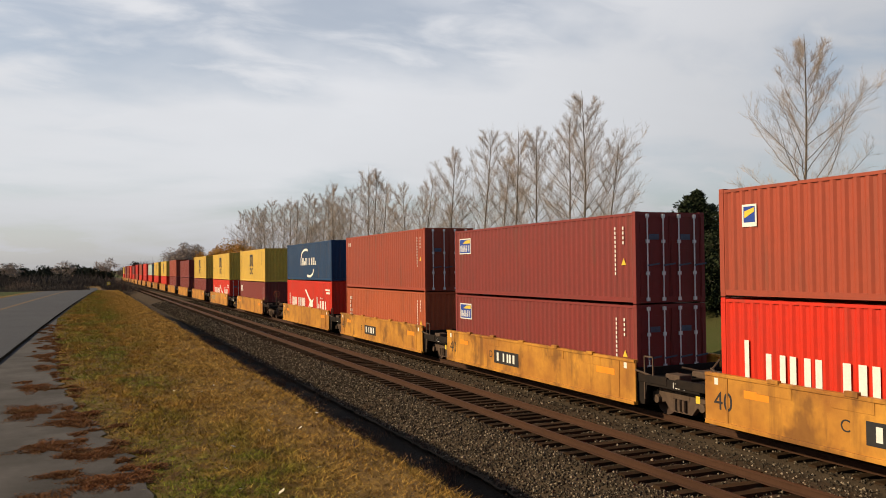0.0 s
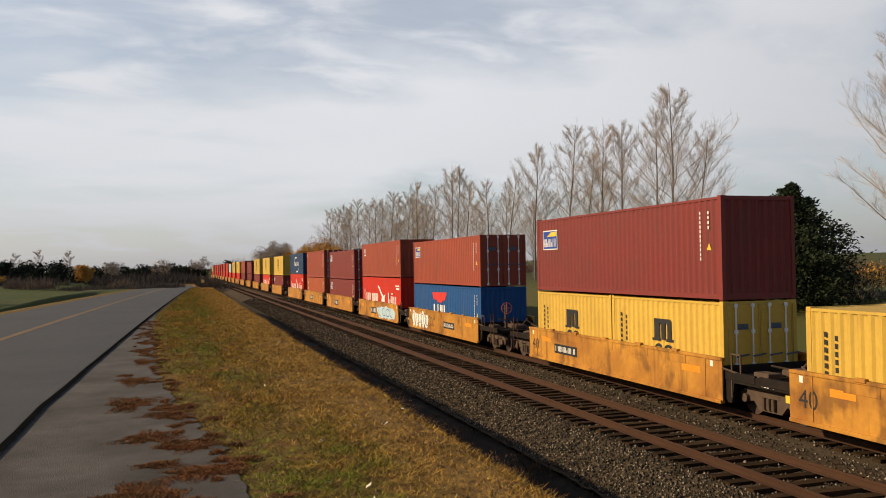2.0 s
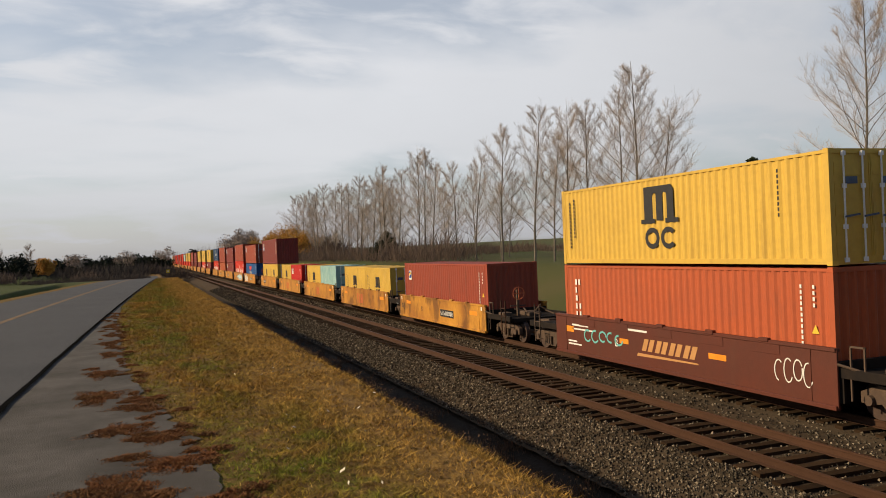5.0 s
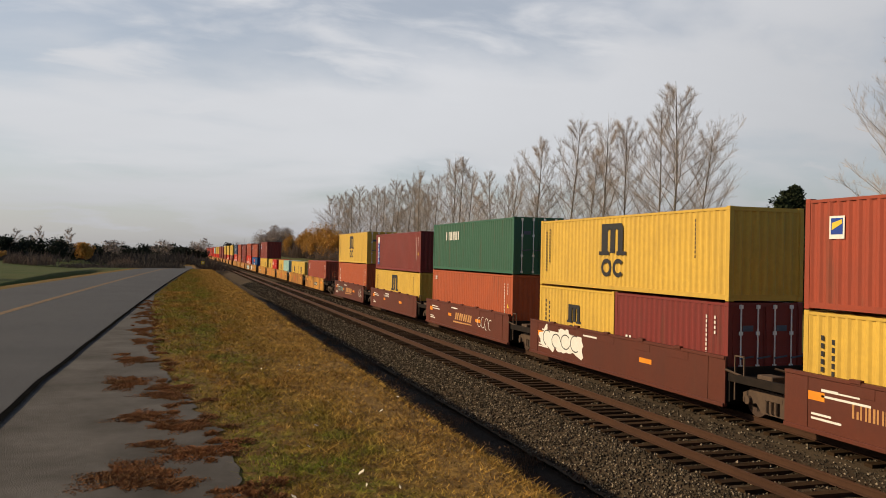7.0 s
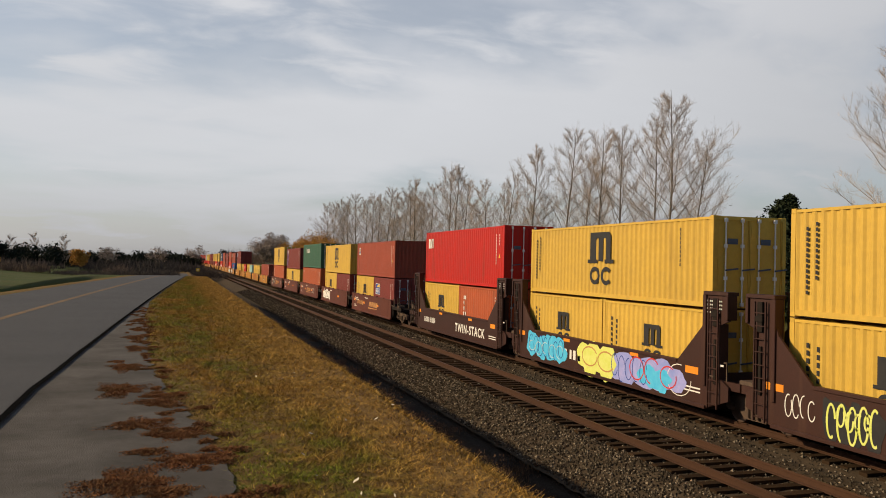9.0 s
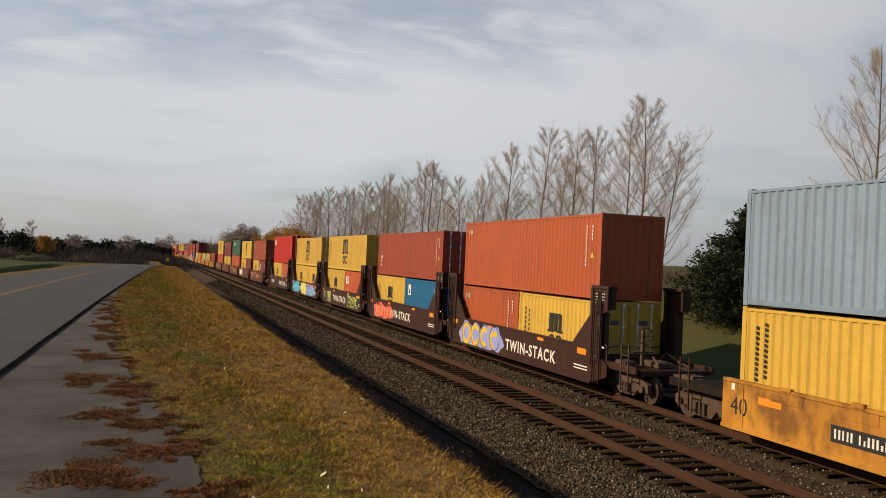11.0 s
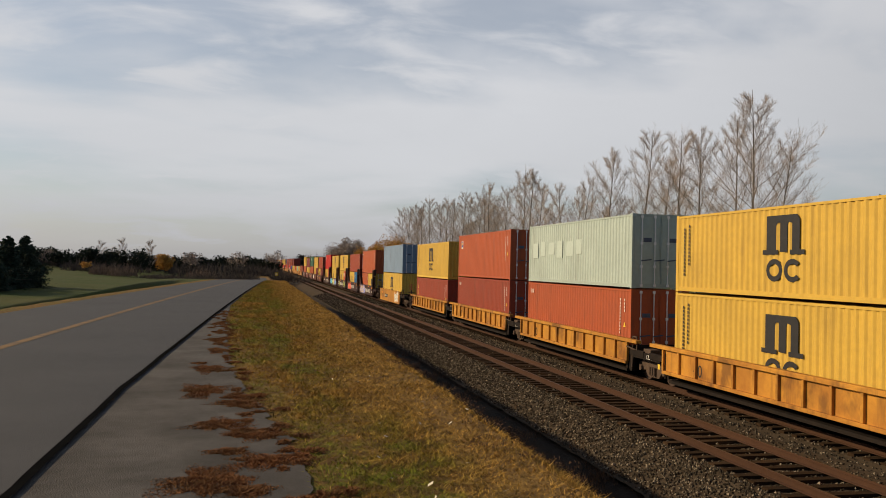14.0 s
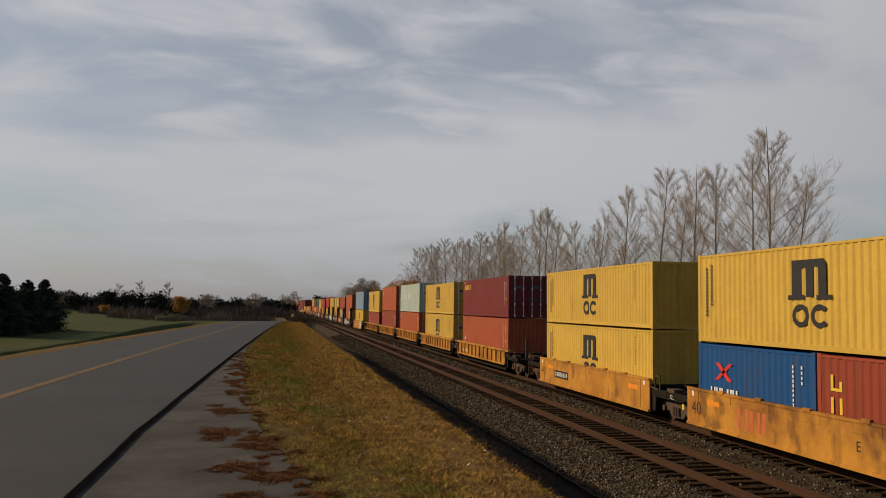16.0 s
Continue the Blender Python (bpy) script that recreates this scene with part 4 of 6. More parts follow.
def wall_mesh(length, height):
    """Two corrugated side walls, a ribbed roof and the floor. Origin: the middle of the floor's front edge; y runs back."""
    vs, fs = [], []
    prof = corrugated(length - 0.30, height)
    z0, z1 = 0.16, height - 0.09
    for s in (-1, 1):
        o = len(vs)
        for d, e in prof:
            for z in (z0, z1):
                vs.append((s * (1.219 - e), -0.15 - d, z))
        for k in range(len(prof) - 1):
            q = (o + 2 * k, o + 2 * k + 1, o + 2 * k + 3, o + 2 * k + 2)
            fs.append(q if s < 0 else q[::-1])
    o = len(vs)
    prof = corrugated(length - 0.30, height, depth=0.02, pitch=0.5)
    for d, e in prof:
        for x in (-1.17, 1.17):
            vs.append((x, -0.15 - d, height - 0.012 - e))
    for k in range(len(prof) - 1):
        fs.append((o + 2 * k, o + 2 * k + 1, o + 2 * k + 3, o + 2 * k + 2))
    o = len(vs)
    vs += [(-1.15, -0.1, 0.1), (1.15, -0.1, 0.1), (1.15, -length + 0.1, 0.1), (-1.15, -length + 0.1, 0.1)]
    fs.append((o, o + 3, o + 2, o + 1))
    return vs, fs


def end_mesh(height):
    """A corrugated end wall, with its face towards -y at y = 0."""
    vs, fs = [], []
    prof = corrugated(2.20, height, depth=0.045, pitch=0.275)
    for d, e in prof:
        for z in (0.17, height - 0.10):
            vs.append((-1.10 + d, e, z))
    for k in range(len(prof) - 1):
        fs.append((2 * k, 2 * k + 2, 2 * k + 3, 2 * k + 1))
    return vs, fs


def frame_mesh(length, height):
    bm = bmesh.new()
    for s in (-1, 1):
        xs = (-1.219, -1.10) if s < 0 else (1.10, 1.219)
        for y in (0, -length):
            ys = (y - 0.15, y) if y == 0 else (y, y + 0.15)
            box(bm, *xs, *ys, 0.115, height - 0.115)
        xs = (-1.212, -1.15) if s < 0 else (1.15, 1.212)
        box(bm, *xs, -length + 0.15, -0.15, 0.035, 0.17)
        box(bm, *xs, -length + 0.15, -0.15, height - 0.10, height - 0.03)
    for y in (-0.12, -length + 0.02):
        box(bm, -1.10, 1.10, y, y + 0.10, 0.02, 0.18)
        box(bm, -1.10, 1.10, y, y + 0.10, height - 0.12, height - 0.01)
    return bm


def casting_mesh():
    bm = boxes((-0.089, 0.089, -0.081, 0.081, -0.059, 0.059), bevel=0.008)
    return bm


def door_mesh(width, height):
    """One door leaf with pressed horizontal panels; its face looks to -y."""
    bm = boxes((0, width, 0.02, 0.06, 0.18, height - 0.12))
    n = 5
    step_ = (height - 0.36) / n
    for k in range(n):
        z = 0.21 + k * step_
        box(bm, 0.05, width - 0.05, 0.008, 0.022, z, z + step_ * 0.62)
    box(bm, 0, 0.03, 0.0, 0.03, 0.18, height - 0.12)
    box(bm, width - 0.03, width, 0.0, 0.03, 0.18, height - 0.12)
    return bm


def rod_mesh(height):
    bm = bmesh.new()
    tube(bm, (0, 0, 0.08), (0, 0, height - 0.06), 0.021, 0.021, 8)
    for z in (0.12, 0.85, 1.75, height - 0.12):
        box(bm, -0.045, 0.045, -0.03, 0.03, z - 0.05, z + 0.05)
    return bm


def handle_mesh():
    bm = boxes((-0.02, 0.40, -0.05, -0.03, 1.0, 1.045))
    for v in bm.verts:
        if v.co.x > 0.1:
            v.co.z += 0.05
    return bm


SHARED = {}


def shared(key, name, make, material, parent, m=None):
    """A part whose mesh is built once for each key and material."""
    k = (key, material)
    if k not in SHARED:
        ob = part(name, make(), material, parent)
        SHARED[k] = ob.data
    else:
        ob = new(name, SHARED[k])
        ob.parent = parent
    if m is not None:
        ob.matrix_basis = m
    return ob


def container(length, height, colour, label, rear="wall", group="shipping containers"):
    """A steel box. Origin: under the middle of its leading end; it reaches back along -y."""
    c = tagged(new("shipping_container"), label, "shipping container", group)
    pm = "paint " + colour
    shared(("wall", length, height), "shell", lambda: wall_mesh(length, height), pm, c)
    shared(("frame", length, height), "frame", lambda: frame_mesh(length, height), pm, c)
    for s in (-1, 1):
        for y in (-0.081, -length + 0.081):
            for z in (0.059, height - 0.059):
                shared("casting", "corner_casting", casting_mesh, pm, c, pose(s * 1.132, y, z))
    shared(("end", height), "end_wall", lambda: end_mesh(height), pm, c, pose(0, -0.02, 0, 0, 0, 180))
    if rear == "wall":
        shared(("end", height), "end_wall", lambda: end_mesh(height), pm, c, pose(0, -length + 0.02, 0))
    else:
        for s in (-1, 1):
            d = shared(("door", height), "door", lambda: door_mesh(1.085, height), pm, c, pose(-1.095 if s < 0 else 0.01, -length + 0.02, 0))
            shared(("placard", s), "placard", lambda: boxes((0.36, 0.70, -0.004, 0.006, 1.80, 1.96)), "door gear", d)
            for x in (0.27, 0.82):
                shared(("rod", height), "lock_rod", lambda: rod_mesh(height), "lock rod", d, pose(x, -0.045, 0))
                shared("handle", "handle", handle_mesh, "door gear", d, pose(x, -0.03, 0.05))
    return c


def plate(name, rects, material, parent, x, label="", rise=0):
    """Flat painted shapes, 3 mm thick, on a face that looks to -x. rects: outlines of (y, z); y runs back along the train.
    rise: after so many shapes the next ones lie a hair higher, where shapes overlap."""
    vs, fs, seen = [], [], {}
    for i, pts in enumerate(rects):
        n = len(pts)
        xx = x - (0.0004 * (i // rise) if rise else 0.0)
        at = []
        for v in [(xx, -y, z) for y, z in pts] + [(xx - 0.003, -y, z) for y, z in pts]:
            key = tuple(round(q, 5) for q in v)
            if key not in seen:
                seen[key] = len(vs)
                vs.append(v)
            at.append(seen[key])
        fs.append(tuple(at[n:]))
        fs += [(at[i_], at[(i_ + 1) % n], at[(i_ + 1) % n + n], at[i_ + n]) for i_ in range(n)]
    return part(name, (vs, fs), material, parent, label)


def rect(y0, y1, z0, z1):
    return [(y0, z0), (y1, z0), (y1, z1), (y0, z1)]


def ring(cy, cz, ry_, rz_, t, a0=0, a1=360, n=18):
    """Pieces of a ring of thickness t."""
    out = []
    for k in range(n):
        a, b = radians(a0 + (a1 - a0) * k / n), radians(a0 + (a1 - a0) * (k + 1) / n)
        out.append([(cy + ry_ * math.cos(a), cz + rz_ * math.sin(a)), (cy + ry_ * math.cos(b), cz + rz_ * math.sin(b)),
                    (cy + (ry_ - t) * math.cos(b), cz + (rz_ - t) * math.sin(b)), (cy + (ry_ - t) * math.cos(a), cz + (rz_ - t) * math.sin(a))])
    return out


def blob(cy, cz, ry_, rz_, seed=0, n=22, rough=0.25):
    r = random.Random(seed)
    ph = [r.uniform(0, 6.28) for _ in range(4)]
    pts = []
    for k in range(n):
        a = 2 * math.pi * k / n
        f = 1 + rough * (0.5 * math.sin(3 * a + ph[0]) + 0.35 * math.sin(5 * a + ph[1]) + 0.25 * math.sin(8 * a + ph[2]))
        pts.append((cy + ry_ * f * math.cos(a), cz + rz_ * f * math.sin(a)))
    return pts


def bars(y0, z0, w, h, n, seed=0, gap=0.25, kinds=""):
    """A row of plain upright bars, of the size and weight of a word."""
    r = random.Random(seed)
    out = []
    p = w / n
    for k in range(n):
        a, b = y0 + k * p, y0 + k * p + p * (1 - gap)
        t = (b - a) * r.uniform(0.26, 0.36)
        out.append(rect(a, a + t, z0, z0 + h))
        if r.random() < 0.8:
            out.append(rect(b - t, b, z0, z0 + h * r.choice((1.0, 1.0, 0.55))))
    return out


def column(y, z_top, n, w, h, step_):
    """Small bars one below the other."""
    return [rect(y, y + w, z_top - k * step_ - h, z_top - k * step_) for k in range(n)]


def words(text, size, material, parent, x, y, z, label=""):
    """Letters on a face that looks to -x; they read from the front of the train backwards."""
    cu = bpy.data.curves.new("lettering", "FONT")
    cu.body, cu.size, cu.extrude = text, size, 0.0015
    cu.materials.append(MATS[material])
    ob = new("lettering", cu)
    ob.parent = parent
    ob.matrix_basis = pose(x, -y, z, 90, 0, -90)
    if label:
        ob["label"] = label
    return ob


FACE = -1.2225  # just proud of the container's rails
SKIN = -1.2105  # on the outer ribs of its wall


# the painted marks of the containers
def mark_stack(c, y, z, s):
    """A black three-legged sign on a slab, with two rounded shapes below."""
    w = 1.05 * s
    comb = ((-0.12, -0.09), (0.36, -0.09), (0.36, 0.0), (0.30, 0.0), (0.30, 0.46), (0.34, 0.52), (0.42, 0.52), (0.42, -0.04), (0.64, -0.04), (0.64, 0.46), (0.68, 0.52), (0.78, 0.50),
            (0.78, 0.0), (0.72, 0.0), (0.72, -0.09), (1.14, -0.09), (1.14, 0.0), (1.0, 0.0), (1.0, 0.56), (0.92, 0.66), (0.0, 0.66), (0.0, 0.0), (-0.12, 0.0))
    sh = [[(y + a * s, z + b * s) for a, b in comb]]
    plate("emblem", sh, "mark black", c, SKIN, "black emblem")
    return w


def mark_yellow40(c, h):
    y, z, s = 5.1, h * 0.52, 1.45
    mark_stack(c, y, z, s)
    plate("emblem", ring(y + 0.25 * s, z - 0.39 * s, 0.25 * s, 0.22 * s, 0.10 * s, 0, 360, 14), "mark black", c, SKIN, "black rounded emblem shape")
    plate("emblem", ring(y + 0.80 * s, z - 0.39 * s, 0.25 * s, 0.22 * s, 0.10 * s, 40, 320, 14), "mark black", c, SKIN, "black rounded emblem shape")
    plate("lettering", column(0.50, h - 0.45, 13, 0.075, 0.085, 0.125) + column(0.80, h - 0.35, 11, 0.075, 0.085, 0.125), "mark black", c, SKIN, "black upright lettering bars")
    plate("lettering", column(10.6, h - 0.3, 9, 0.05, 0.09, 0.13), "mark black", c, SKIN)


def mark_yellow20(c, h):
    mark_stack(c, 2.6, h * 0.52, 0.92)
    plate("emblem", ring(2.84, h * 0.52 - 0.32, 0.22, 0.16, 0.09, 30, 330, 12) + ring(3.36, h * 0.52 - 0.32, 0.22, 0.16, 0.09, 30, 330, 12), "mark black", c, SKIN, "black rounded emblem shapes")
    plate("lettering", column(0.55, h - 0.55, 9, 0.09, 0.12, 0.18) + column(0.88, h - 0.62, 8, 0.09, 0.12, 0.18), "mark black", c, SKIN, "black upright lettering bars")


def mark_rear_columns(c, length, h, mt="mark white"):
    plate("lettering", column(length - 1.0, h - 0.40, 11, 0.055, 0.085, 0.13) + column(length - 0.62, h - 0.40, 4, 0.06, 0.085, 0.14), mt, c, SKIN, "white code bars")
    if length > 7:
        plate("warning_triangle", [[(length - 0.68, h - 1.50), (length - 0.46, h - 1.50), (length - 0.57, h - 1.30)]], "mark yellow", c, SKIN, "yellow warning triangle")


def mark_badge(c, y, z, big=1.0):
    """A white-framed badge, blue above with a yellow wedge and white bars."""
    w, hh = 1.05 * big, 0.62 * big
    plate("badge", [rect(y, y + w, z, z + hh)], "mark white", c, SKIN, "white badge")
    plate("badge_field", [rect(y + 0.04, y + w - 0.04, z + 0.04, z + hh - 0.04)], "mark blue", c, SKIN - 0.004, "blue badge field")
    plate("badge_wedge", [[(y + 0.3 * big, z + hh - 0.2 * big), (y + w - 0.06, z + hh - 0.2 * big), (y + w - 0.06, z + hh - 0.06), (y + 0.6 * big, z + hh - 0.08)]], "mark yellow", c, SKIN - 0.008, "yellow wedge")
    plate("badge_bars", bars(y + 0.1 * big, z + 0.09 * big, 0.85 * big, 0.26 * big, 6, 3, 0.2), "mark white", c, SKIN - 0.008, "white lettering bars")


def mark_small(c, y, z, h):
    plate("badge", [rect(y, y + 0.45, z, z + 0.52)], "mark white", c, SKIN, "small white badge")
    plate("badge_field", [rect(y + 0.05, y + 0.40, z + 0.10, z + 0.47)], "mark blue", c, SKIN - 0.004)
    plate("badge_wedge", [[(y + 0.08, z + 0.2), (y + 0.38, z + 0.34), (y + 0.38, z + 0.44), (y + 0.08, z + 0.36)]], "mark yellow", c, SKIN - 0.008)


def mark_bird(c, h):
    """White display lettering bars, with a flying swoosh between the two words."""
    z = 0.95
    plate("lettering", bars(0.75, z, 0.62, 0.98, 1, 1, 0.2, "H") + bars(1.40, z, 4.1, 0.72, 6, 4, 0.18), "mark white", c, SKIN, "white lettering bars")
    plate("emblem", [[(5.35, h - 0.65), (5.7, h - 0.62), (6.6, h - 1.15), (7.2, h - 1.35), (7.75, h - 1.2), (7.45, h - 1.5), (7.6, h - 1.85), (6.5, h - 1.75), (6.1, h - 2.05), (6.7, h - 1.45), (5.9, h - 0.95)]],
          "mark white", c, SKIN, "white swooping emblem")
    plate("lettering", bars(8.55, z - 0.1, 0.75, 0.98, 1, 7, 0.2, "E") + bars(9.35, z - 0.1, 1.6, 0.74, 2, 9, 0.15, "HA") + [rect(9.5, 9.62, z + 0.75, z + 0.87), rect(9.8, 9.92, z + 0.75, z + 0.87)], "mark white", c, SKIN, "white lettering bars")
    plate("lettering", [rect(10.7, 11.75, h - 0.62, h - 0.52), rect(10.9, 11.75, h - 0.82, h - 0.70)], "mark white", c, SKIN)


def mark_wing(c, h):
    """A red winged emblem over white bars."""
    plate("emblem", [[(3.9, h - 0.45), (6.7, h - 0.40), (6.35, h - 0.85), (5.9, h - 0.88), (5.8, h - 1.0), (5.0, h - 1.0), (4.9, h - 0.88), (4.2, h - 0.85)]], "mark red", c, SKIN, "red winged emblem")
    plate("lettering", bars(4.2, h - 1.75, 2.2, 0.62, 3, 2, 0.12, "AH"), "mark white", c, SKIN, "white lettering bars")


def mark_wave(c, h):
    plate("lettering", bars(4.2, h * 0.40, 1.9, 0.5, 3, 3, 0.12, "AE") + bars(6.5, h * 0.40, 2.0, 0.5, 3, 6, 0.12, "AH"), "mark white", c, SKIN, "white lettering bars")
    plate("emblem", ring(5.6, h - 0.95, 1.3, 0.55, 0.16, 60, 190, 10) + ring(6.6, h - 1.9, 1.2, 0.5, 0.16, -120, 10, 10), "mark white", c, SKIN, "white curved emblem")


def mark_corner(c, h, mt="mark white"):
    """Two thick white shapes high at the leading corner."""
    z = h - 0.95
    plate("emblem", [rect(0.5, 0.82, z, z + 0.55), [(0.86, z), (1.02, z), (1.2, z + 0.55), (1.04, z + 0.55)], rect(1.24, 1.38, z, z + 0.55)], mt, c, SKIN, "white corner emblem")


def mark_vertical(c, h, n=7, mt="mark white", field=None):
    """Display bars stacked down the leading corner."""
    if field:
        plate("badge", [rect(0.62, 1.12, 0.35, h - 0.62)], field, c, SKIN, "blue upright panel")
        plate("badge", [rect(0.62, 1.12, h - 0.60, h - 0.22)], "mark white", c, SKIN)
    sh = []
    for k in range(n):
        sh += bars(0.72, h - 0.42 - (k + 1) * (h - 0.95) / n, 0.34, (h - 0.95) / n * 0.68, 1, k, 0.02)
    plate("lettering", sh, mt, c, SKIN - (0.004 if field else 0), "upright lettering bars")


def mark_gold(c, h):
    sh = [rect(0.52, 0.95, h * 0.64, h * 0.67), rect(0.52, 0.62, h * 0.67, h * 0.80), rect(0.85, 0.95, h * 0.67, h * 0.74), rect(0.52, 0.62, h * 0.42, h * 0.58), rect(0.85, 0.95, h * 0.42, h * 0.58), rect(0.52, 0.62, h * 0.2, h * 0.36)]
    plate("lettering", sh, "mark yellow", c, SKIN, "yellow upright lettering bars")


def mark_title(c, h, mt="mark yellow"):
    plate("lettering", bars(0.55, h - 0.72, 1.9, 0.36, 5, 5, 0.15), mt, c, SKIN, "yellow lettering bars")
    plate("lettering", [rect(0.3, 0.75, h - 0.22, h - 0.16)], mt, c, SKIN)


def mark_patches(c, h):
    for k in range(6):
        plate("repaint_patch", [rect(0.6 + k * 1.18, 1.4 + k * 1.18 - 0.15 * (k % 2), h * 0.42 + 0.08 * (k % 3), h * 0.68 + 0.06 * (k % 2))], "repaint", c, SKIN, "fresh pale repainted patch")


def mark_cross(c, h):
    plate("emblem", [[(1.0, h - 1.15), (1.2, h - 1.15), (2.05, h - 0.6), (1.85, h - 0.6)], [(1.05, h - 0.6), (1.3, h - 0.6), (2.0, h - 1.15), (1.75, h - 1.15)]], "mark red", c, SKIN, "crossed red emblem")
    plate("lettering", bars(0.75, h - 1.72, 1.6, 0.33, 5, 4, 0.12), "mark white", c, SKIN, "white lettering bars")


def mark_square(c, h):
    plate("badge", [rect(0.6, 1.05, h - 0.95, h - 0.35)], "mark white", c, SKIN, "white square badge")
    plate("badge_bars", [rect(0.72, 0.93, h - 0.85, h - 0.6)], "mark blue", c, SKIN - 0.004)


MARKS = {
    "": lambda c, L, h: None, "m": lambda c, L, h: mark_yellow40(c, h) if L > 7 else mark_yellow20(c, h),
    "badge": lambda c, L, h: (mark_badge(c, 0.45, h - 0.98), mark_rear_columns(c, L, h)),
    "bigbadge": lambda c, L, h: (mark_badge(c, 0.6, h - 1.25, 1.25), mark_rear_columns(c, L, h)),
    "small": lambda c, L, h: (mark_small(c, 0.75, h - 0.95, h), mark_rear_columns(c, L, h)),
    "codes": lambda c, L, h: (mark_rear_columns(c, L, h), plate("lettering", bars(0.4, h - 0.55, 0.5, 0.2, 2, 1), "mark white", c, SKIN, "small white bars")),
    "bird": lambda c, L, h: mark_bird(c, h), "wing": lambda c, L, h: (mark_wing(c, h), mark_rear_columns(c, L, h)),
    "wave": lambda c, L, h: mark_wave(c, h), "corner": lambda c, L, h: (mark_corner(c, h), mark_rear_columns(c, L, h)),
    "vert": lambda c, L, h: (mark_vertical(c, h), mark_rear_columns(c, L, h)), "vert3": lambda c, L, h: (mark_vertical(c, h * 0.66, 3), mark_rear_columns(c, L, h)),
    "vert6": lambda c, L, h: (mark_vertical(c, h, 6), mark_rear_columns(c, L, h)),
    "panel": lambda c, L, h: (mark_vertical(c, h, 6, "mark white", "mark blue"), mark_rear_columns(c, L, h)),
    "gold": lambda c, L, h: (mark_gold(c, h), mark_rear_columns(c, L, h)), "title": lambda c, L, h: (mark_title(c, h), mark_rear_columns(c, L, h, "mark white")),
    "greentitle": lambda c, L, h: plate("lettering", bars(2.4, h - 0.95, 2.2, 0.45, 5, 2, 0.15), "mark white", c, SKIN, "white lettering bars"),
    "patches": lambda c, L, h: mark_patches(c, h), "cross": lambda c, L, h: (mark_cross(c, h), mark_rear_columns(c, L, h)),
    "square": lambda c, L, h: (mark_square(c, h), mark_rear_columns(c, L, h)),
}


# ---- well cars ----
SIDE = 1.50  # half the width of a car


def wheel_mesh():
    bm = bmesh.new()
    def disc(x0, x1, r):
        tube(bm, (x0, 0, 0), (x1, 0, 0), r, r, 24)
    disc(-0.07, 0.065, 0.42)
    disc(0.065, 0.095, 0.445)
    disc(-0.11, -0.07, 0.12)
    return bm


def truck_frame_mesh():
    """Two cast side frames and the bolster of a freight truck; the middle is over the rail head."""
    bm = bmesh.new()
    out = [(-1.15, 0.62), (-0.70, 0.80), (0.70, 0.80), (1.15, 0.62), (1.15, 0.38), (0.92, 0.36), (0.62, 0.42), (0.42, 0.20), (-0.42, 0.20), (-0.62, 0.42), (-0.92, 0.36), (-1.15, 0.38)]
    for s in (-1, 1):
        a, b = sorted((s * 0.93, s * 1.08))
        vs, fs = slab(out, a, b)
        k = [bm.verts.new(v) for v in vs]
        for f in fs:
            bm.faces.new([k[i] for i in f])
        for y in (-0.89, 0.89):
            tube(bm, (s * 1.06, y, 0.46), (s * 1.17, y, 0.46), 0.125, 0.11, 10)
        for y in (-0.18, 0.0, 0.18):
            tube(bm, (s * 1.12, y, 0.27), (s * 1.12, y, 0.56), 0.062, 0.062, 8)
        box(bm, s * 1.06 - 0.03, s * 1.12 + 0.03, -0.34, 0.34, 0.56, 0.66)
    box(bm, -1.05, 1.05, -0.22, 0.22, 0.50, 0.78)
    for y in (-0.89, 0.89):
        tube(bm, (-0.9, y, 0.43), (0.9, y, 0.43), 0.08, 0.08, 8)
    return bm


def truck(parent, y):
    t = shared("truck", "truck", truck_frame_mesh, "truck steel", parent, pose(0, y, 0))
    for s in (-1, 1):
        for dy in (-0.89, 0.89):
            shared("wheel", "wheel", wheel_mesh, "wheel steel", t, pose(s * 0.755, dy, 0.43, 0, 0, 0 if s < 0 else 180))
    return t


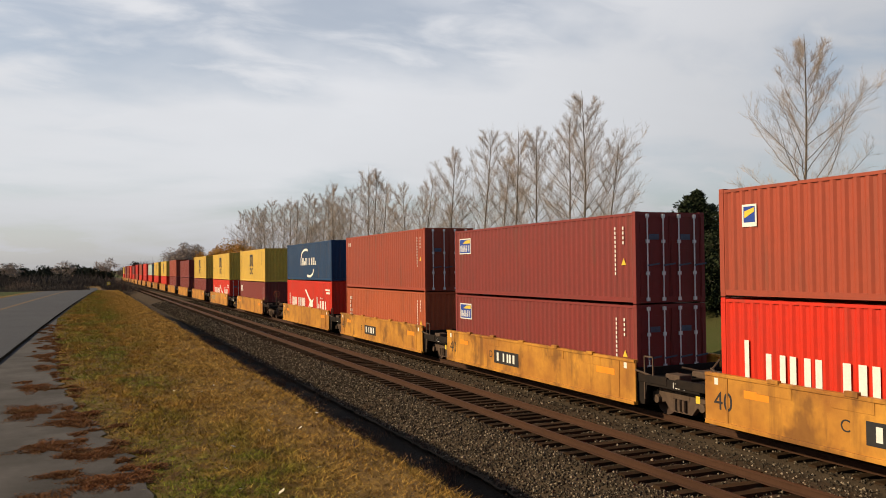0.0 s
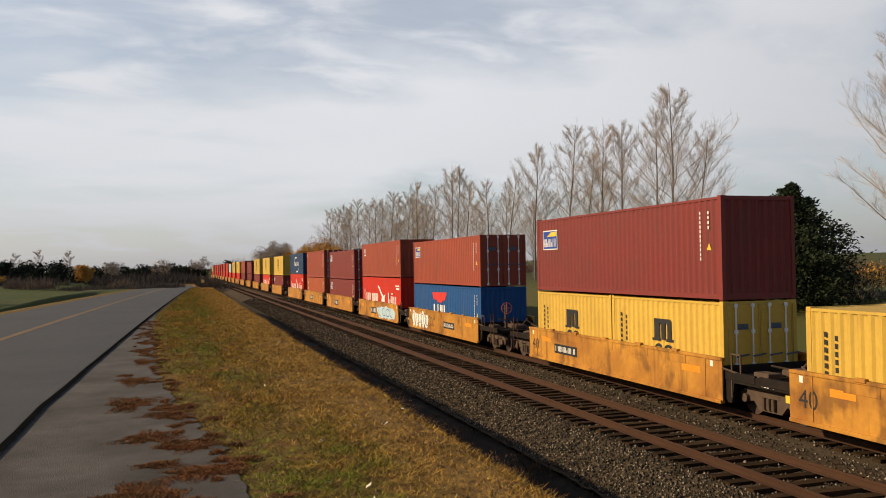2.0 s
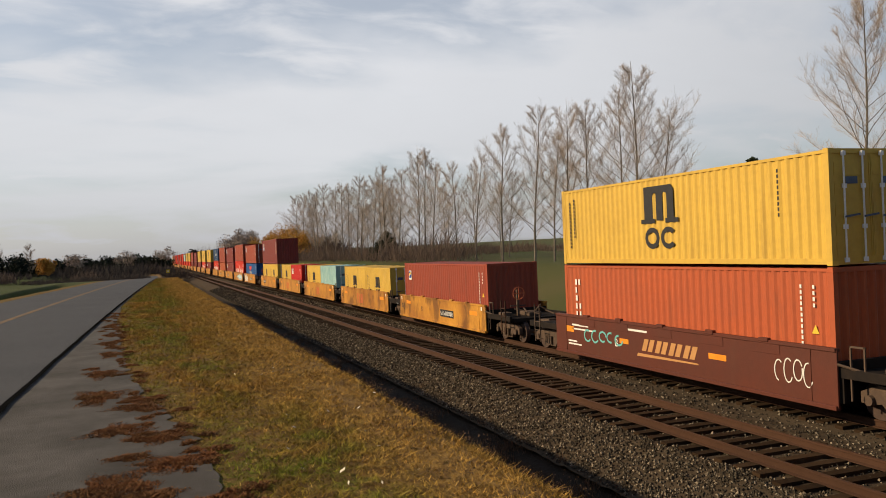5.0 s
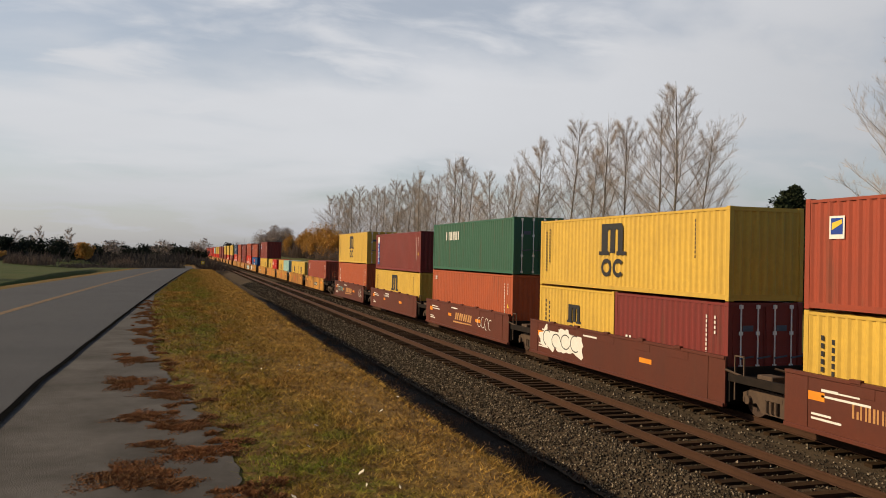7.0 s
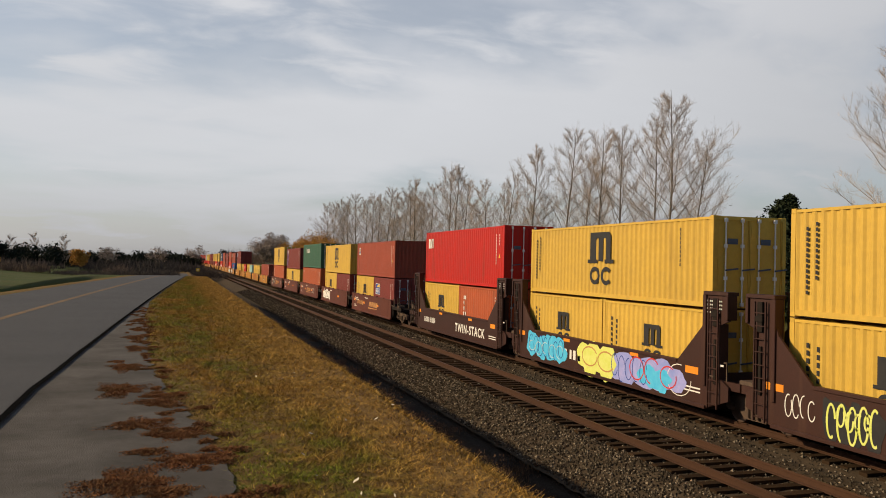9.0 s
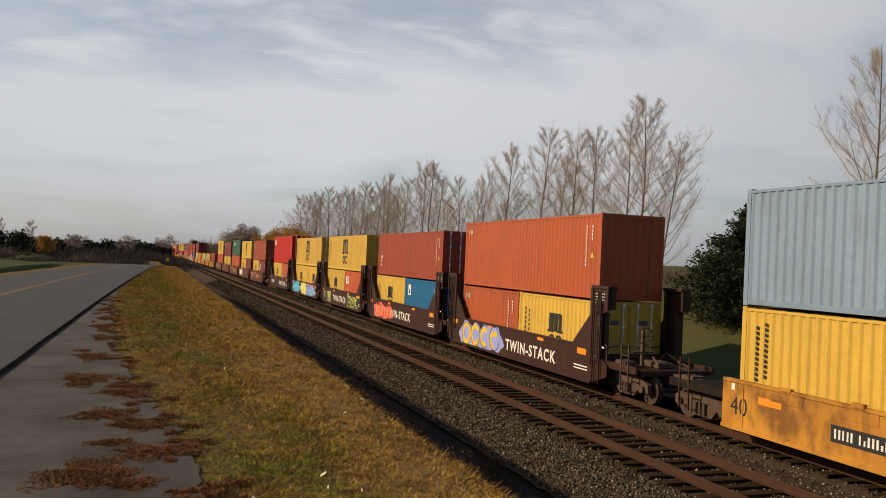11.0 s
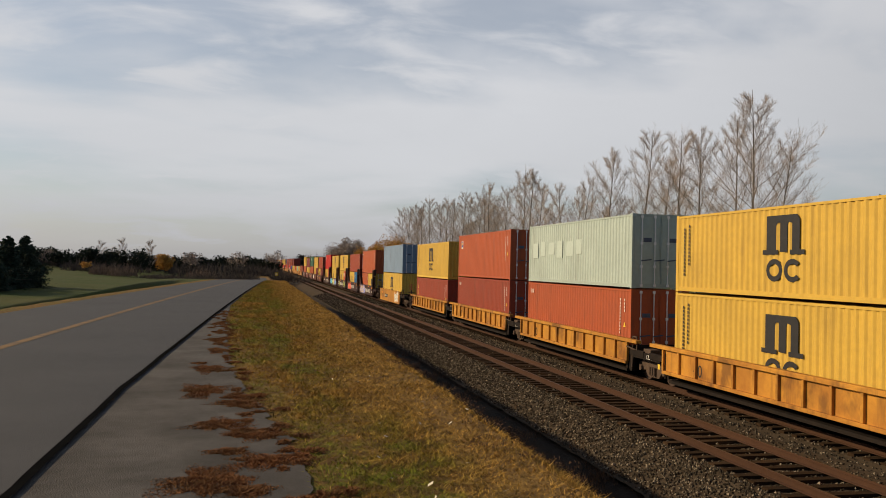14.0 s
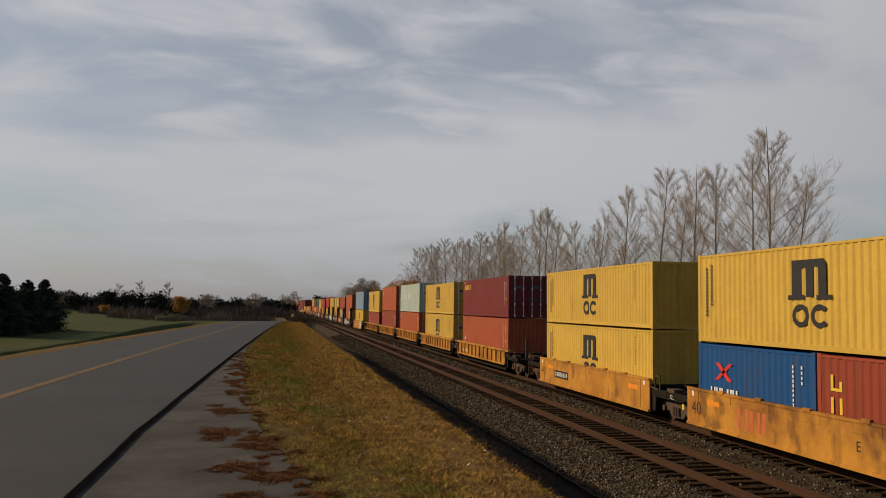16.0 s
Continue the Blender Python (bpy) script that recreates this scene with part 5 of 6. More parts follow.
def side_panel_mesh(style, front, back):
    """The near side of a car, from y = front to y = back (behind); it stands at x = 0 and faces -x."""
    bm = bmesh.new()
    f, b = front, back
    if style in ("smooth", "brown"):
        zb, zt = (0.29, 1.45) if style == "smooth" else (0.25, 1.52)
        box(bm, 0.0, 0.05, b, f, zb, zt, 0.006)
        box(bm, -0.05, 0.10, b + 0.02, f - 0.02, zb - 0.05, zb + 0.05, 0.01)
        box(bm, -0.03, 0.12, b + 0.02, f - 0.02, zt - 0.06, zt + 0.02, 0.008)
        # latches and hoods along the top chord
        for k, y in enumerate((-1.9, -3.9, -6.1, -8.3, -10.3)):
            box(bm, -0.055, 0.06, y - 0.16, y + 0.16, zt - 0.02, zt + 0.07 + 0.02 * (k % 2), 0.01)
            box(bm, -0.012, 0.0, y - 0.5, y + 0.5, zt - 0.30, zt - 0.06, 0.004)
        for y in (f - 0.75, b + 0.75):
            box(bm, -0.014, 0.0, y - 0.02, y + 0.02, zb + 0.05, zt - 0.06)
    elif style == "twin":
        zb, zt, tz = 0.32, 1.46, 3.48
        for end in (1, -1):
            e = f if end > 0 else b
            o = lambda d, z: (e - end * d, z)
            pts = [o(0, 0.62), o(0, 0.98), o(0.34, 1.16), o(0.34, 2.60), o(0, 2.72), o(0, tz), o(1.06, tz), o(1.06, 2.72), o(1.16, 2.50), o(2.30, zt), o(2.3, zb), o(0.9, zb)]
            vs, fs = slab(pts, 0.0, 0.06)
            k = [bm.verts.new(v) for v in vs]
            for q in fs:
                bm.faces.new([k[i] for i in q])
            ys = sorted((e - end * 1.06, e))
            box(bm, -0.05, 0.30, ys[0], ys[1], tz - 0.10, tz, 0.01)
            ys = sorted((e - end * 0.44, e - end * 0.34))
            box(bm, -0.06, 0.25, ys[0], ys[1], 1.14, 2.62, 0.01)
            ys = sorted((e - end * 0.10, e))
            box(bm, -0.06, 0.25, ys[0], ys[1], 2.74, tz - 0.1, 0.01)
            ys = sorted((e - end * 1.08, e - end * 0.94))
            box(bm, -0.05, 0.22, ys[0], ys[1], 0.9, tz - 0.1, 0.01)
        box(bm, 0.0, 0.05, b + 2.3, f - 2.3, zb, zt)
        box(bm, -0.05, 0.10, b + 0.95, f - 0.95, zb - 0.05, zb + 0.05, 0.01)
        box(bm, -0.03, 0.12, b + 2.3, f - 2.3, zt - 0.06, zt + 0.02, 0.008)
    else:
        zb, zt = 0.56, 1.50
        box(bm, 0.06, 0.09, b, f, zb, zt)
        box(bm, -0.06, 0.16, b - 0.9, f + 0.9, zt - 0.13, zt, 0.01)
        box(bm, -0.05, 0.12, b, f, zb - 0.02, zb + 0.09, 0.01)
        n = 12
        for k in range(n + 1):
            y = b + (f - b) * k / n
            box(bm, -0.03, 0.07, y - 0.05, y + 0.05, zb + 0.09, zt - 0.13, 0.008)
    return bm


def platform_mesh(front, back, reach_front, reach_back, style):
    """Centre sill stubs, end floors and the well's floor."""
    bm = bmesh.new()
    zt = 1.02
    for a, b in ((front - 0.35, front + reach_front), (back - reach_back, back + 0.35)):
        box(bm, -1.25, 1.25, a, b, zt - 0.16, zt, 0.01)
        box(bm, -0.35, 0.35, a, b, 0.60, zt - 0.16, 0.01)
        box(bm, -1.42, -1.30, a, b, 0.90, 1.12, 0.01)
        box(bm, 1.30, 1.42, a, b, 0.90, 1.12, 0.01)
        box(bm, -1.40, -1.34, a + 0.12, a + 0.42, 0.36, 1.12) if a > back else box(bm, -1.40, -1.34, b - 0.42, b - 0.12, 0.36, 1.12)
    box(bm, -1.38, 1.38, back + 0.2, front - 0.2, 0.24, 0.34)
    for y in (front - 0.05, back + 0.05):
        box(bm, -1.45, 1.45, y - 0.05, y + 0.05, 0.36, 1.25, 0.01)
    return bm


def gear_mesh(y, side):
    """Hoses, brake rigging and the rods above an articulated joint."""
    rnd = random.Random(int(y * 10) + 3)
    bm = bmesh.new()
    for k in range(7):
        a = (rnd.uniform(-1.3, 1.3), y + rnd.uniform(-0.9, 0.9), rnd.uniform(0.95, 1.25))
        b = (a[0] + rnd.uniform(-0.5, 0.5), a[1] + rnd.uniform(-0.7, 0.7), rnd.uniform(1.0, 1.45))
        tube(bm, a, b, 0.035, 0.03, 6)
    box(bm, -1.35, -0.95, y - 0.28, y + 0.28, 1.02, 1.22, 0.02)
    box(bm, -0.3, 0.3, y - 0.5, y + 0.5, 1.02, 1.20, 0.03)
    return bm


def ladder_mesh(height):
    bm = boxes((-0.02, 0.02, -0.22, -0.18, 0.35, height), (-0.02, 0.02, 0.18, 0.22, 0.35, height))
    z = 0.45
    while z < height - 0.05:
        box(bm, -0.015, 0.015, -0.18, 0.18, z, z + 0.025)
        z += 0.32
    return bm


def brake_wheel_mesh():
    bm = bmesh.new()
    n = 16
    for k in range(n):
        a, b = 2 * math.pi * k / n, 2 * math.pi * (k + 1) / n
        tube(bm, (0.26 * math.cos(a), 0, 0.26 * math.sin(a)), (0.26 * math.cos(b), 0, 0.26 * math.sin(b)), 0.018, 0.018, 5)
    for k in range(4):
        a = math.pi * k / 2
        tube(bm, (0, 0, 0), (0.26 * math.cos(a), 0, 0.26 * math.sin(a)), 0.014, 0.014, 5)
    return bm


def coupler_mesh():
    bm = boxes((-0.13, 0.13, -0.05, 1.15, 0.72, 0.95), (-0.22, 0.22, 1.05, 1.42, 0.66, 1.02), bevel=0.02)
    tube(bm, (-0.35, 0.1, 0.85), (-0.45, 1.3, 0.42), 0.03, 0.03, 6)
    return bm


def well_car(style, label, first, last, mid=1.63, letter=""):
    """One unit of a well car. Origin: on the rail head, under the leading end of its container."""
    c = tagged(new("well_car_unit"), label, "rail car", "well cars of the train")
    col = {"smooth": "car yellow", "brown": "car brown", "twin": "car dark", "ribbed": "car yellow"}[style]
    front, back = (0.28, -12.47) if style != "twin" else (1.20, -13.30)
    rf, rb = (2.35 if first else 1.2), (2.35 if last else 1.2)
    for s in (-1, 1):
        shared(("side", style), "side_panel", lambda: side_panel_mesh(style, front, back), col, c, pose(s * SIDE, 0, 0) if s < 0 else pose(s * SIDE, front + back, 0, 0, 0, 180))
    shared(("deck", style == "twin", first, last), "end_deck", lambda: platform_mesh(0.28, -12.47, rf, rb, style), "black" if style != "twin" else "car dark", c)
    shared("hand rail", "hand_rail", lambda: boxes((-0.018, 0.018, -0.018, 0.018, 0.45, 1.62), (-0.018, 0.018, -0.38, 0.018, 1.58, 1.62), (-0.018, 0.018, -0.38, -0.344, 1.0, 1.62)), "truck steel", c, pose(-1.40, -12.75, 0))
    truck(c, -12.19 - mid)
    shared("gear", "brake_gear", lambda: gear_mesh(0, 0), "truck steel", c, pose(0, -12.19 - mid, 0))
    if style in ("smooth", "ribbed") and not last:
        shared("bolster", "truck_cover", lambda: slab([(-1.10, 0.84), (-1.0, 1.08), (1.28, 1.08), (1.28, 0.30), (1.10, 0.30), (0.98, 0.84)], -1.40, -1.30), "black", c, pose(0, -12.19 - mid, 0))
        words("125-T", 0.22, "mark white", c, -1.405, 12.19 + mid + 0.05, 0.88)
        plate("placard", [rect(12.19 + mid + 0.95, 12.19 + mid + 1.0 + 0.1, 0.62, 0.80)], "mark yellow", c, -1.402, "yellow placard")
    if first:
        truck(c, mid)
        shared("coupler", "coupler", coupler_mesh, "truck steel", c, pose(0, 2.3, 0))
        shared(("ladder", 1), "ladder", lambda: ladder_mesh(1.75), "truck steel" if style != "smooth" else "rail rust", c, pose(-1.42, 1.95, 0, 0, 0, 0))
    if last:
        shared("coupler", "coupler", coupler_mesh, "truck steel", c, pose(0, -14.5, 0, 0, 0, 180))
        shared(("ladder", 1), "ladder", lambda: ladder_mesh(1.75), "truck steel" if style != "smooth" else "rail rust", c, pose(-1.42, -14.2, 0))
        shared(("mast", 1), "brake_stand", lambda: boxes((-0.05, 0.05, -0.05, 0.05, 1.0, 2.15), (-0.35, 0.35, -0.02, 0.02, 1.45, 1.5)), "truck steel", c, pose(-0.6, -13.9, 0))
        shared("brake wheel", "brake_wheel", brake_wheel_mesh, "mark rust red" if style == "smooth" else "truck steel", c, pose(-0.6, -14.02, 2.0))
    x = -SIDE - 0.001
    zt = {"smooth": 1.45, "brown": 1.52, "twin": 1.46, "ribbed": 1.5}[style]
    if style == "smooth":
        words("40", 0.62, "mark black", c, x, 0.02, 0.62)
        plate("reflector", [rect(1.0, 1.75, 1.0, 1.18)], "mark orange", c, x, "orange reflector")
        plate("reflector", [rect(10.6, 11.5, 0.95, 1.13)], "mark orange", c, x, "orange reflector")
        plate("plate", [rect(11.95, 12.08, 1.2, 1.36)], "mark white", c, x)
        plate("plate", [rect(0.05, 0.17, 1.2, 1.36)], "mark white", c, x)
    if style == "brown":
        for q in ((0.5, 1.0, 0.95, 1.15), (3.9, 4.4, 0.85, 1.0), (8.2, 8.9, 0.85, 1.0)):
            plate("reflector", [rect(*q)], "mark orange", c, x, "orange reflector")
        plate("lettering", [rect(0.9, 2.0, 1.18, 1.24), rect(0.9, 2.3, 1.05, 1.10), rect(0.6, 1.2, 0.62, 0.67), rect(0.6, 1.5, 0.52, 0.57), rect(4.1, 5.4, 1.28, 1.34)], "mark white", c, x, "white lettering bars")
    if style == "twin":
        for q in ((-0.45, 0.15, 1.18, 1.36), (3.7, 4.2, 1.28, 1.4), (8.4, 8.9, 1.28, 1.4), (11.4, 12.0, 1.15, 1.35)):
            plate("reflector", [rect(*q)], "mark orange", c, x, "orange reflector")
        plate("lettering", [rect(12.3, 13.0, 3.2, 3.24), rect(12.3, 13.0, 3.1, 3.14), rect(12.3, 13.0, 3.0, 3.04), rect(12.3, 12.9, 2.9, 2.94), rect(12.7, 13.1, 1.5, 1.55), rect(11.2, 12.1, 0.75, 0.79), rect(11.2, 12.1, 0.65, 0.69)], "mark white", c, x, "white lettering bars")
        for y in (0.62, -12.72):
            shared(("ladder", 2), "ladder", lambda: ladder_mesh(3.3), "car dark", c, pose(-1.57, y, 0))
        for y in (0.66, -12.76):
            shared("recess", "tower_bracket", lambda: boxes((-0.06, 0.0, -0.09, 0.09, 2.55, 3.30), (-0.09, 0.0, -0.13, 0.13, 2.8, 2.95), (-0.05, 0.0, -0.05, 0.05, 1.0, 2.2), bevel=0.01), "black", c, pose(-SIDE, y, 0))
    if style == "ribbed":
        words("40", 0.55, "mark black", c, -SIDE + 0.055, 1.62, 0.72)
    if letter:
        words(letter, 0.36, "mark black" if style == "smooth" else "mark white", c, x, 3.6, 0.72)
    return c


def word_plate(c, y, mt="mark black", w=1.9, text="mark white", n=8, z=0.62, x=-SIDE - 0.003):
    plate("number_plate", [rect(y, y + w, z, z + 0.36)], mt, c, x, "black plate")
    plate("lettering", bars(y + 0.1, z + 0.08, w - 0.2, 0.20, n, int(y * 7) % 13, 0.25), text, c, x - 0.004, "white lettering bars")


def emblem_plate(c, y):
    plate("number_plate", [rect(y, y + 1.85, 0.55, 1.02)], "mark black", c, -SIDE - 0.003, "black plate")
    plate("lettering", bars(y + 0.22, 0.64, 1.4, 0.30, 3, 2, 0.12, "TEH"), "mark white", c, -SIDE - 0.007, "white emblem bars")


def red_emblem(c, y):
    plate("emblem", bars(y, 0.50, 1.9, 0.62, 3, 4, 0.15, "TH"), "mark rust red", c, -SIDE - 0.003, "worn red emblem")


def side_letter_e(c, y):
    words("E", 0.36, "mark black", c, -SIDE - 0.003, y, 0.72)


def twin_stack(c, y):
    """The words painted on the side of the dark brown cars."""
    t = words("TWIN-STACK", 0.60, "mark white", c, -SIDE - 0.003, y, 0.60, "white lettering")
    t.data.space_character, t.data.offset = 1.22, 0.014


def slab_word(c, y, w, n, z=0.62, h=0.36, mt="mark white"):
    plate("lettering", bars(y, z, w, h, n, n, 0.18), mt, c, -SIDE - 0.003, "white lettering bars")


def gold_word(c, y):
    """Four slanted golden blocks over a long tapering stroke."""
    def lean_(pts):
        return [(p + (z - 0.72) * 0.45, z) for p, z in pts]
    for k in range(4):
        plate("lettering", [lean_(rect(y + k * 0.66, y + k * 0.66 + 0.22, 0.74, 1.10)), lean_(rect(y + k * 0.66 + 0.30, y + k * 0.66 + 0.52, 0.74, 1.10))], "mark gold", c, -SIDE - 0.003, "golden slanted lettering bars")
    plate("emblem", [[(y - 0.25, 0.56), (y + 2.7, 0.62), (y + 2.6, 0.66), (y - 0.2, 0.65)]], "mark gold", c, -SIDE - 0.003, "golden underline")


def spray(c, kind, y0, y1):
    """Graffiti on the side of a car, in rounded patches."""
    x = -SIDE - 0.003
    w = y1 - y0
    r = random.Random(int(y0 * 10) + len(kind))
    def row(mt, a, b, n, zc=0.88, rz_=0.46, rough=0.25, xx=x):
        p = (b - a) / n
        plate("graffiti", [blob(a + p * (k + 0.5), zc + r.uniform(-0.05, 0.05), p * 0.82, rz_ * r.uniform(0.85, 1.05), r.randint(0, 99), 26, rough) for k in range(n)], mt, c, xx, "sprayed graffiti", 1)
    def outline(mt, a, b, n, zc=0.88, rz_=0.42, t=0.07, xx=x - 0.004):
        p = (b - a) / n
        sh = []
        for k in range(n):
            sh += ring(a + p * (k + 0.5), zc + r.uniform(-0.06, 0.06), p * 0.5, rz_ * r.uniform(0.8, 1.05), t, r.uniform(0, 90), r.uniform(250, 400), 14)
        plate("graffiti", sh, mt, c, xx, "sprayed graffiti outline", 14)
    if kind == "white":
        plate("graffiti", [blob(y0 + w * 0.17 * (k + 0.5), 0.86, w * 0.085, 0.50, k, 18, 0.22) for k in range(5)], "mark white", c, x, "white block graffiti", 1)
        outline("mark black", y0, y0 + w * 0.85, 7, 0.86, 0.4, 0.035)
        outline("mark black", y0 + w * 0.75, y1 + 0.8, 4, 0.85, 0.3, 0.03)
    elif kind == "pale":
        row("spray pale", y0, y1, 3, 0.82)
        outline("mark blue", y0, y1, 4, 0.85, 0.35, 0.05)
    elif kind == "blue":
        row("spray blue", y0, y0 + w * 0.30, 4, 0.92, 0.50)
        row("spray lime", y0 + w * 0.44, y0 + w * 0.64, 2, 0.92, 0.56)
        row("spray mauve", y0 + w * 0.64, y1, 3, 0.85, 0.52)
        outline("mark blue", y0, y0 + w * 0.3, 7, 0.9, 0.42, 0.03)
        outline("spray pale", y0, y0 + w * 0.3, 5, 0.8, 0.25, 0.03, x - 0.008)
        outline("mark blue", y0 + w * 0.64, y0 + w * 0.85, 5, 0.85, 0.42, 0.03)
        row("spray blue", y0 + w * 0.82, y0 + w * 0.95, 2, 0.72, 0.36, 0.3, x - 0.004)
        outline("mark red", y0 + w * 0.75, y1, 3, 0.9, 0.4, 0.04, x - 0.008)
        outline("mark white", y1 - 0.5, y1 + 0.7, 1, 0.85, 0.55, 0.025)
        outline("mark gold", y0 + w * 0.44, y0 + w * 0.66, 2, 0.9, 0.4, 0.05)
        plate("lettering", bars(y0 + w * 0.31, 0.68, w * 0.13, 0.34, 2, 3, 0.18), "mark white", c, x, "white lettering bars")
    elif kind == "gold":
        row("mark black", y0, y1, 4, 0.80, 0.50)
        outline("spray lime", y0, y1, 5, 0.82, 0.46, 0.06)
        outline("spray lime", y0 + 0.3, y1 - 0.2, 4, 0.9, 0.25, 0.05)
    elif kind == "pink":
        row("spray pink", y0, y1, 4, 0.78, 0.42)
        outline("mark red", y0, y1, 6, 0.85, 0.44, 0.09)
        outline("mark orange", y0 + 0.2, y1, 5, 0.8, 0.3, 0.07)
    elif kind == "yellow":
        row("spray mauve", y0, y1, 4, 0.85, 0.55)
        outline("mark yellow", y0, y1, 4, 0.85, 0.50, 0.20)
        outline("mark black", y0, y1, 4, 0.85, 0.52, 0.03, x - 0.008)
    elif kind == "tag":
        outline("mark white", y0, y1, 4, 0.9, 0.28, 0.03)
    elif kind == "teal":
        outline("spray teal", y0, y1, 5, 0.95, 0.22, 0.06)
    elif kind == "splash":
        row("mark white", y0, y1, 4, 0.95, 0.5, 0.4)
        outline("mark black", y0, y1, 4, 0.9, 0.3, 0.04)


COLOUR_WORDS = {"yellow": "weathered yellow", "yellow2": "weathered pale yellow", "red": "brick-red", "maroon": "maroon", "orange": "faded orange-red", "hamred": "bright red",
                "blue": "blue", "navy": "dark navy blue", "bright": "bright red", "green": "dark green", "aqua": "rust-stained pale aqua", "grey": "blue-grey",
                "white": "off-white", "dark": "dark red", "sky": "mid-blue", "salmon": "salmon-orange"}
CAR_WORDS = {"smooth": "yellow-orange smooth-sided double-stack well car, grimy", "brown": "rusty brown double-stack well car with faded lettering",
             "twin": "dark brown well car with tall end bulkheads", "ribbed": "yellow-orange well car with ribbed sides"}


def load(u, z, spec, position):
    L_, h, colour, marking, rear = spec
    size = "forty-foot" if L_ > 7 else "twenty-foot"
    where = {"low": "in a well car", "top": "stacked on another container"}[position]
    c = container(L_, h, colour, f"{COLOUR_WORDS[colour]} corrugated steel {size} container {where}", rear)
    MARKS[marking](c, L_, h)
    MOVERS.append((c, u, z))
    return c


def unit(u, style, first, last, low, top=None, letter="", mid=1.63, extra=()):
    """A car unit with its load. low, top: (length, height, colour, marking, rear end) each."""
    car = well_car(style, CAR_WORDS[style], first, last, mid, letter)
    MOVERS.append((car, u, 0.0))
    base = BASE + (0.10 if style == "ribbed" else 0.0)
    d, hmax = 0.0, 0.0
    for s in low:
        load(u - d, base, s, "low")
        d += s[0] + 0.07
        hmax = max(hmax, s[1])
    if top:
        load(u, base + hmax + 0.025, top, "top")
    for fn, *args in extra:
        fn(car, *args)
    return car


def F(h, colour, marking="", rear="wall"):
    return (L40, h, colour, marking, rear)


def T(colour, marking="", rear="wall"):
    return (L20, H86, colour, marking, rear)


def build_train():
    S, B, W_, R_ = "smooth", "brown", "twin", "ribbed"
    Y20 = T("yellow", "m", "door")
    # the part of the train that is already far ahead
    rnd = random.Random(12)
    far = [("yellow", "hamred"), ("yellow2", "hamred"), ("maroon", "red"), ("red", "maroon"), ("yellow", "hamred"), ("yellow", "bright"), ("white", "hamred"), ("yellow", "hamred"),
           ("hamred", "bright"), ("red", "hamred"), ("bright", "red"), ("maroon", "bright"), ("hamred", "hamred"), ("red", "red"), ("maroon", "red"), ("yellow", "hamred")]
    order = [("maroon", "maroon"), ("red", "maroon"), ("yellow", "hamred"), ("yellow", "hamred"), ("white", "hamred")] + far[8:]
    for k, (a, b) in enumerate(order):
        unit(139.0 + 18.6 * k, S, k % 3 == 2, k % 3 == 0, [F(H86, b)], F(H96 if k % 4 else H86, a, "m" if a == "yellow" else ""), mid=3.2)
    unit(120.2, S, True, False, [F(H86, "maroon")], F(H96, "yellow", "m"), mid=3.2)
    unit(101.6, S, False, False, [F(H86, "hamred", "bird", "door")], F(H96, "yellow", "m"), mid=3.2, extra=[(spray, "teal", 1.0, 4.0)])
    unit(82.6, S, False, True, [F(H86, "maroon", "corner")], F(H96, "yellow", "m"))
    unit(61.9, S, True, False, [F(H96, "hamred", "bird")], F(H86, "navy", "wave"))
    unit(46.5, S, False, False, [F(H86, "orange", "vert")], F(H96, "red", "codes", "door"), extra=[(emblem_plate, 4.2)], letter="E")
    unit(31.0, S, False, False, [F(H86, "maroon", "badge", "door")], F(H86, "maroon", "badge", "door"), extra=[(emblem_plate, 4.0)], letter="D")
    unit(15.5, S, False, False, [F(H96, "hamred", "bird")], F(H86, "red", "small"), letter="C", extra=[(emblem_plate, 4.2), (spray, "pale", 6.8, 11.2)])
    unit(0.0, S, False, True, [F(H86, "blue", "wing")], F(H86, "red", "badge", "door"), extra=[(spray, "white", 0.5, 4.6), (word_plate, 6.9)], letter="B")
    unit(-19.0, S, True, False, [Y20, Y20], F(H96, "maroon", "bigbadge"), extra=[(word_plate, 2.1)])
    unit(-34.3, S, False, False, [Y20, T("bright", "corner", "door")], extra=[(red_emblem, 4.6)], letter="C")
    unit(-49.5, S, False, False, [Y20, T("aqua", "", "door")], extra=[(red_emblem, 5.2)], letter="D")
    unit(-64.8, S, False, False, [Y20, Y20], extra=[(red_emblem, 4.8)], letter="E")
    unit(-80.1, S, False, True, [F(H96, "red", "small")], extra=[(word_plate, 6.6)], letter="B")
    unit(-99.4, B, True, False, [F(H96, "orange", "vert")], F(H86, "yellow", "m", "door"), letter="B", extra=[(gold_word, 5.1), (spray, "teal", 1.7, 4.1), (spray, "tag", 10.6, 11.8)])
    unit(-114.8, B, False, False, [F(H86, "yellow", "m")], F(H86, "maroon", "panel"), extra=[(slab_word, 4.0, 1.4, 6, 1.1, 0.12)])
    unit(-129.7, B, False, False, [F(H96, "orange", "codes")], F(H86, "green", "greentitle", "door"), extra=[(gold_word, 5.0), (spray, "tag", 8.5, 10.5)])
    unit(-144.8, B, False, False, [Y20, T("maroon", "vert3", "door")], F(H86, "yellow", "m"), extra=[(spray, "splash", 1.0, 4.2)])
    unit(-159.8, B, False, True, [Y20, T("maroon", "bigbadge", "door")], F(H86, "red", "small"), letter="A", extra=[(gold_word, 5.9), (slab_word, 1.8, 2.2, 10, 0.75, 0.3, "mark gold")])
    unit(-179.3, W_, True, False, [Y20, T("orange", "vert6", "door")], F(H96, "bright", "corner", "door"), extra=[(slab_word, 0.9, 2.2, 10, 0.72, 0.28), (twin_stack, 6.4)])
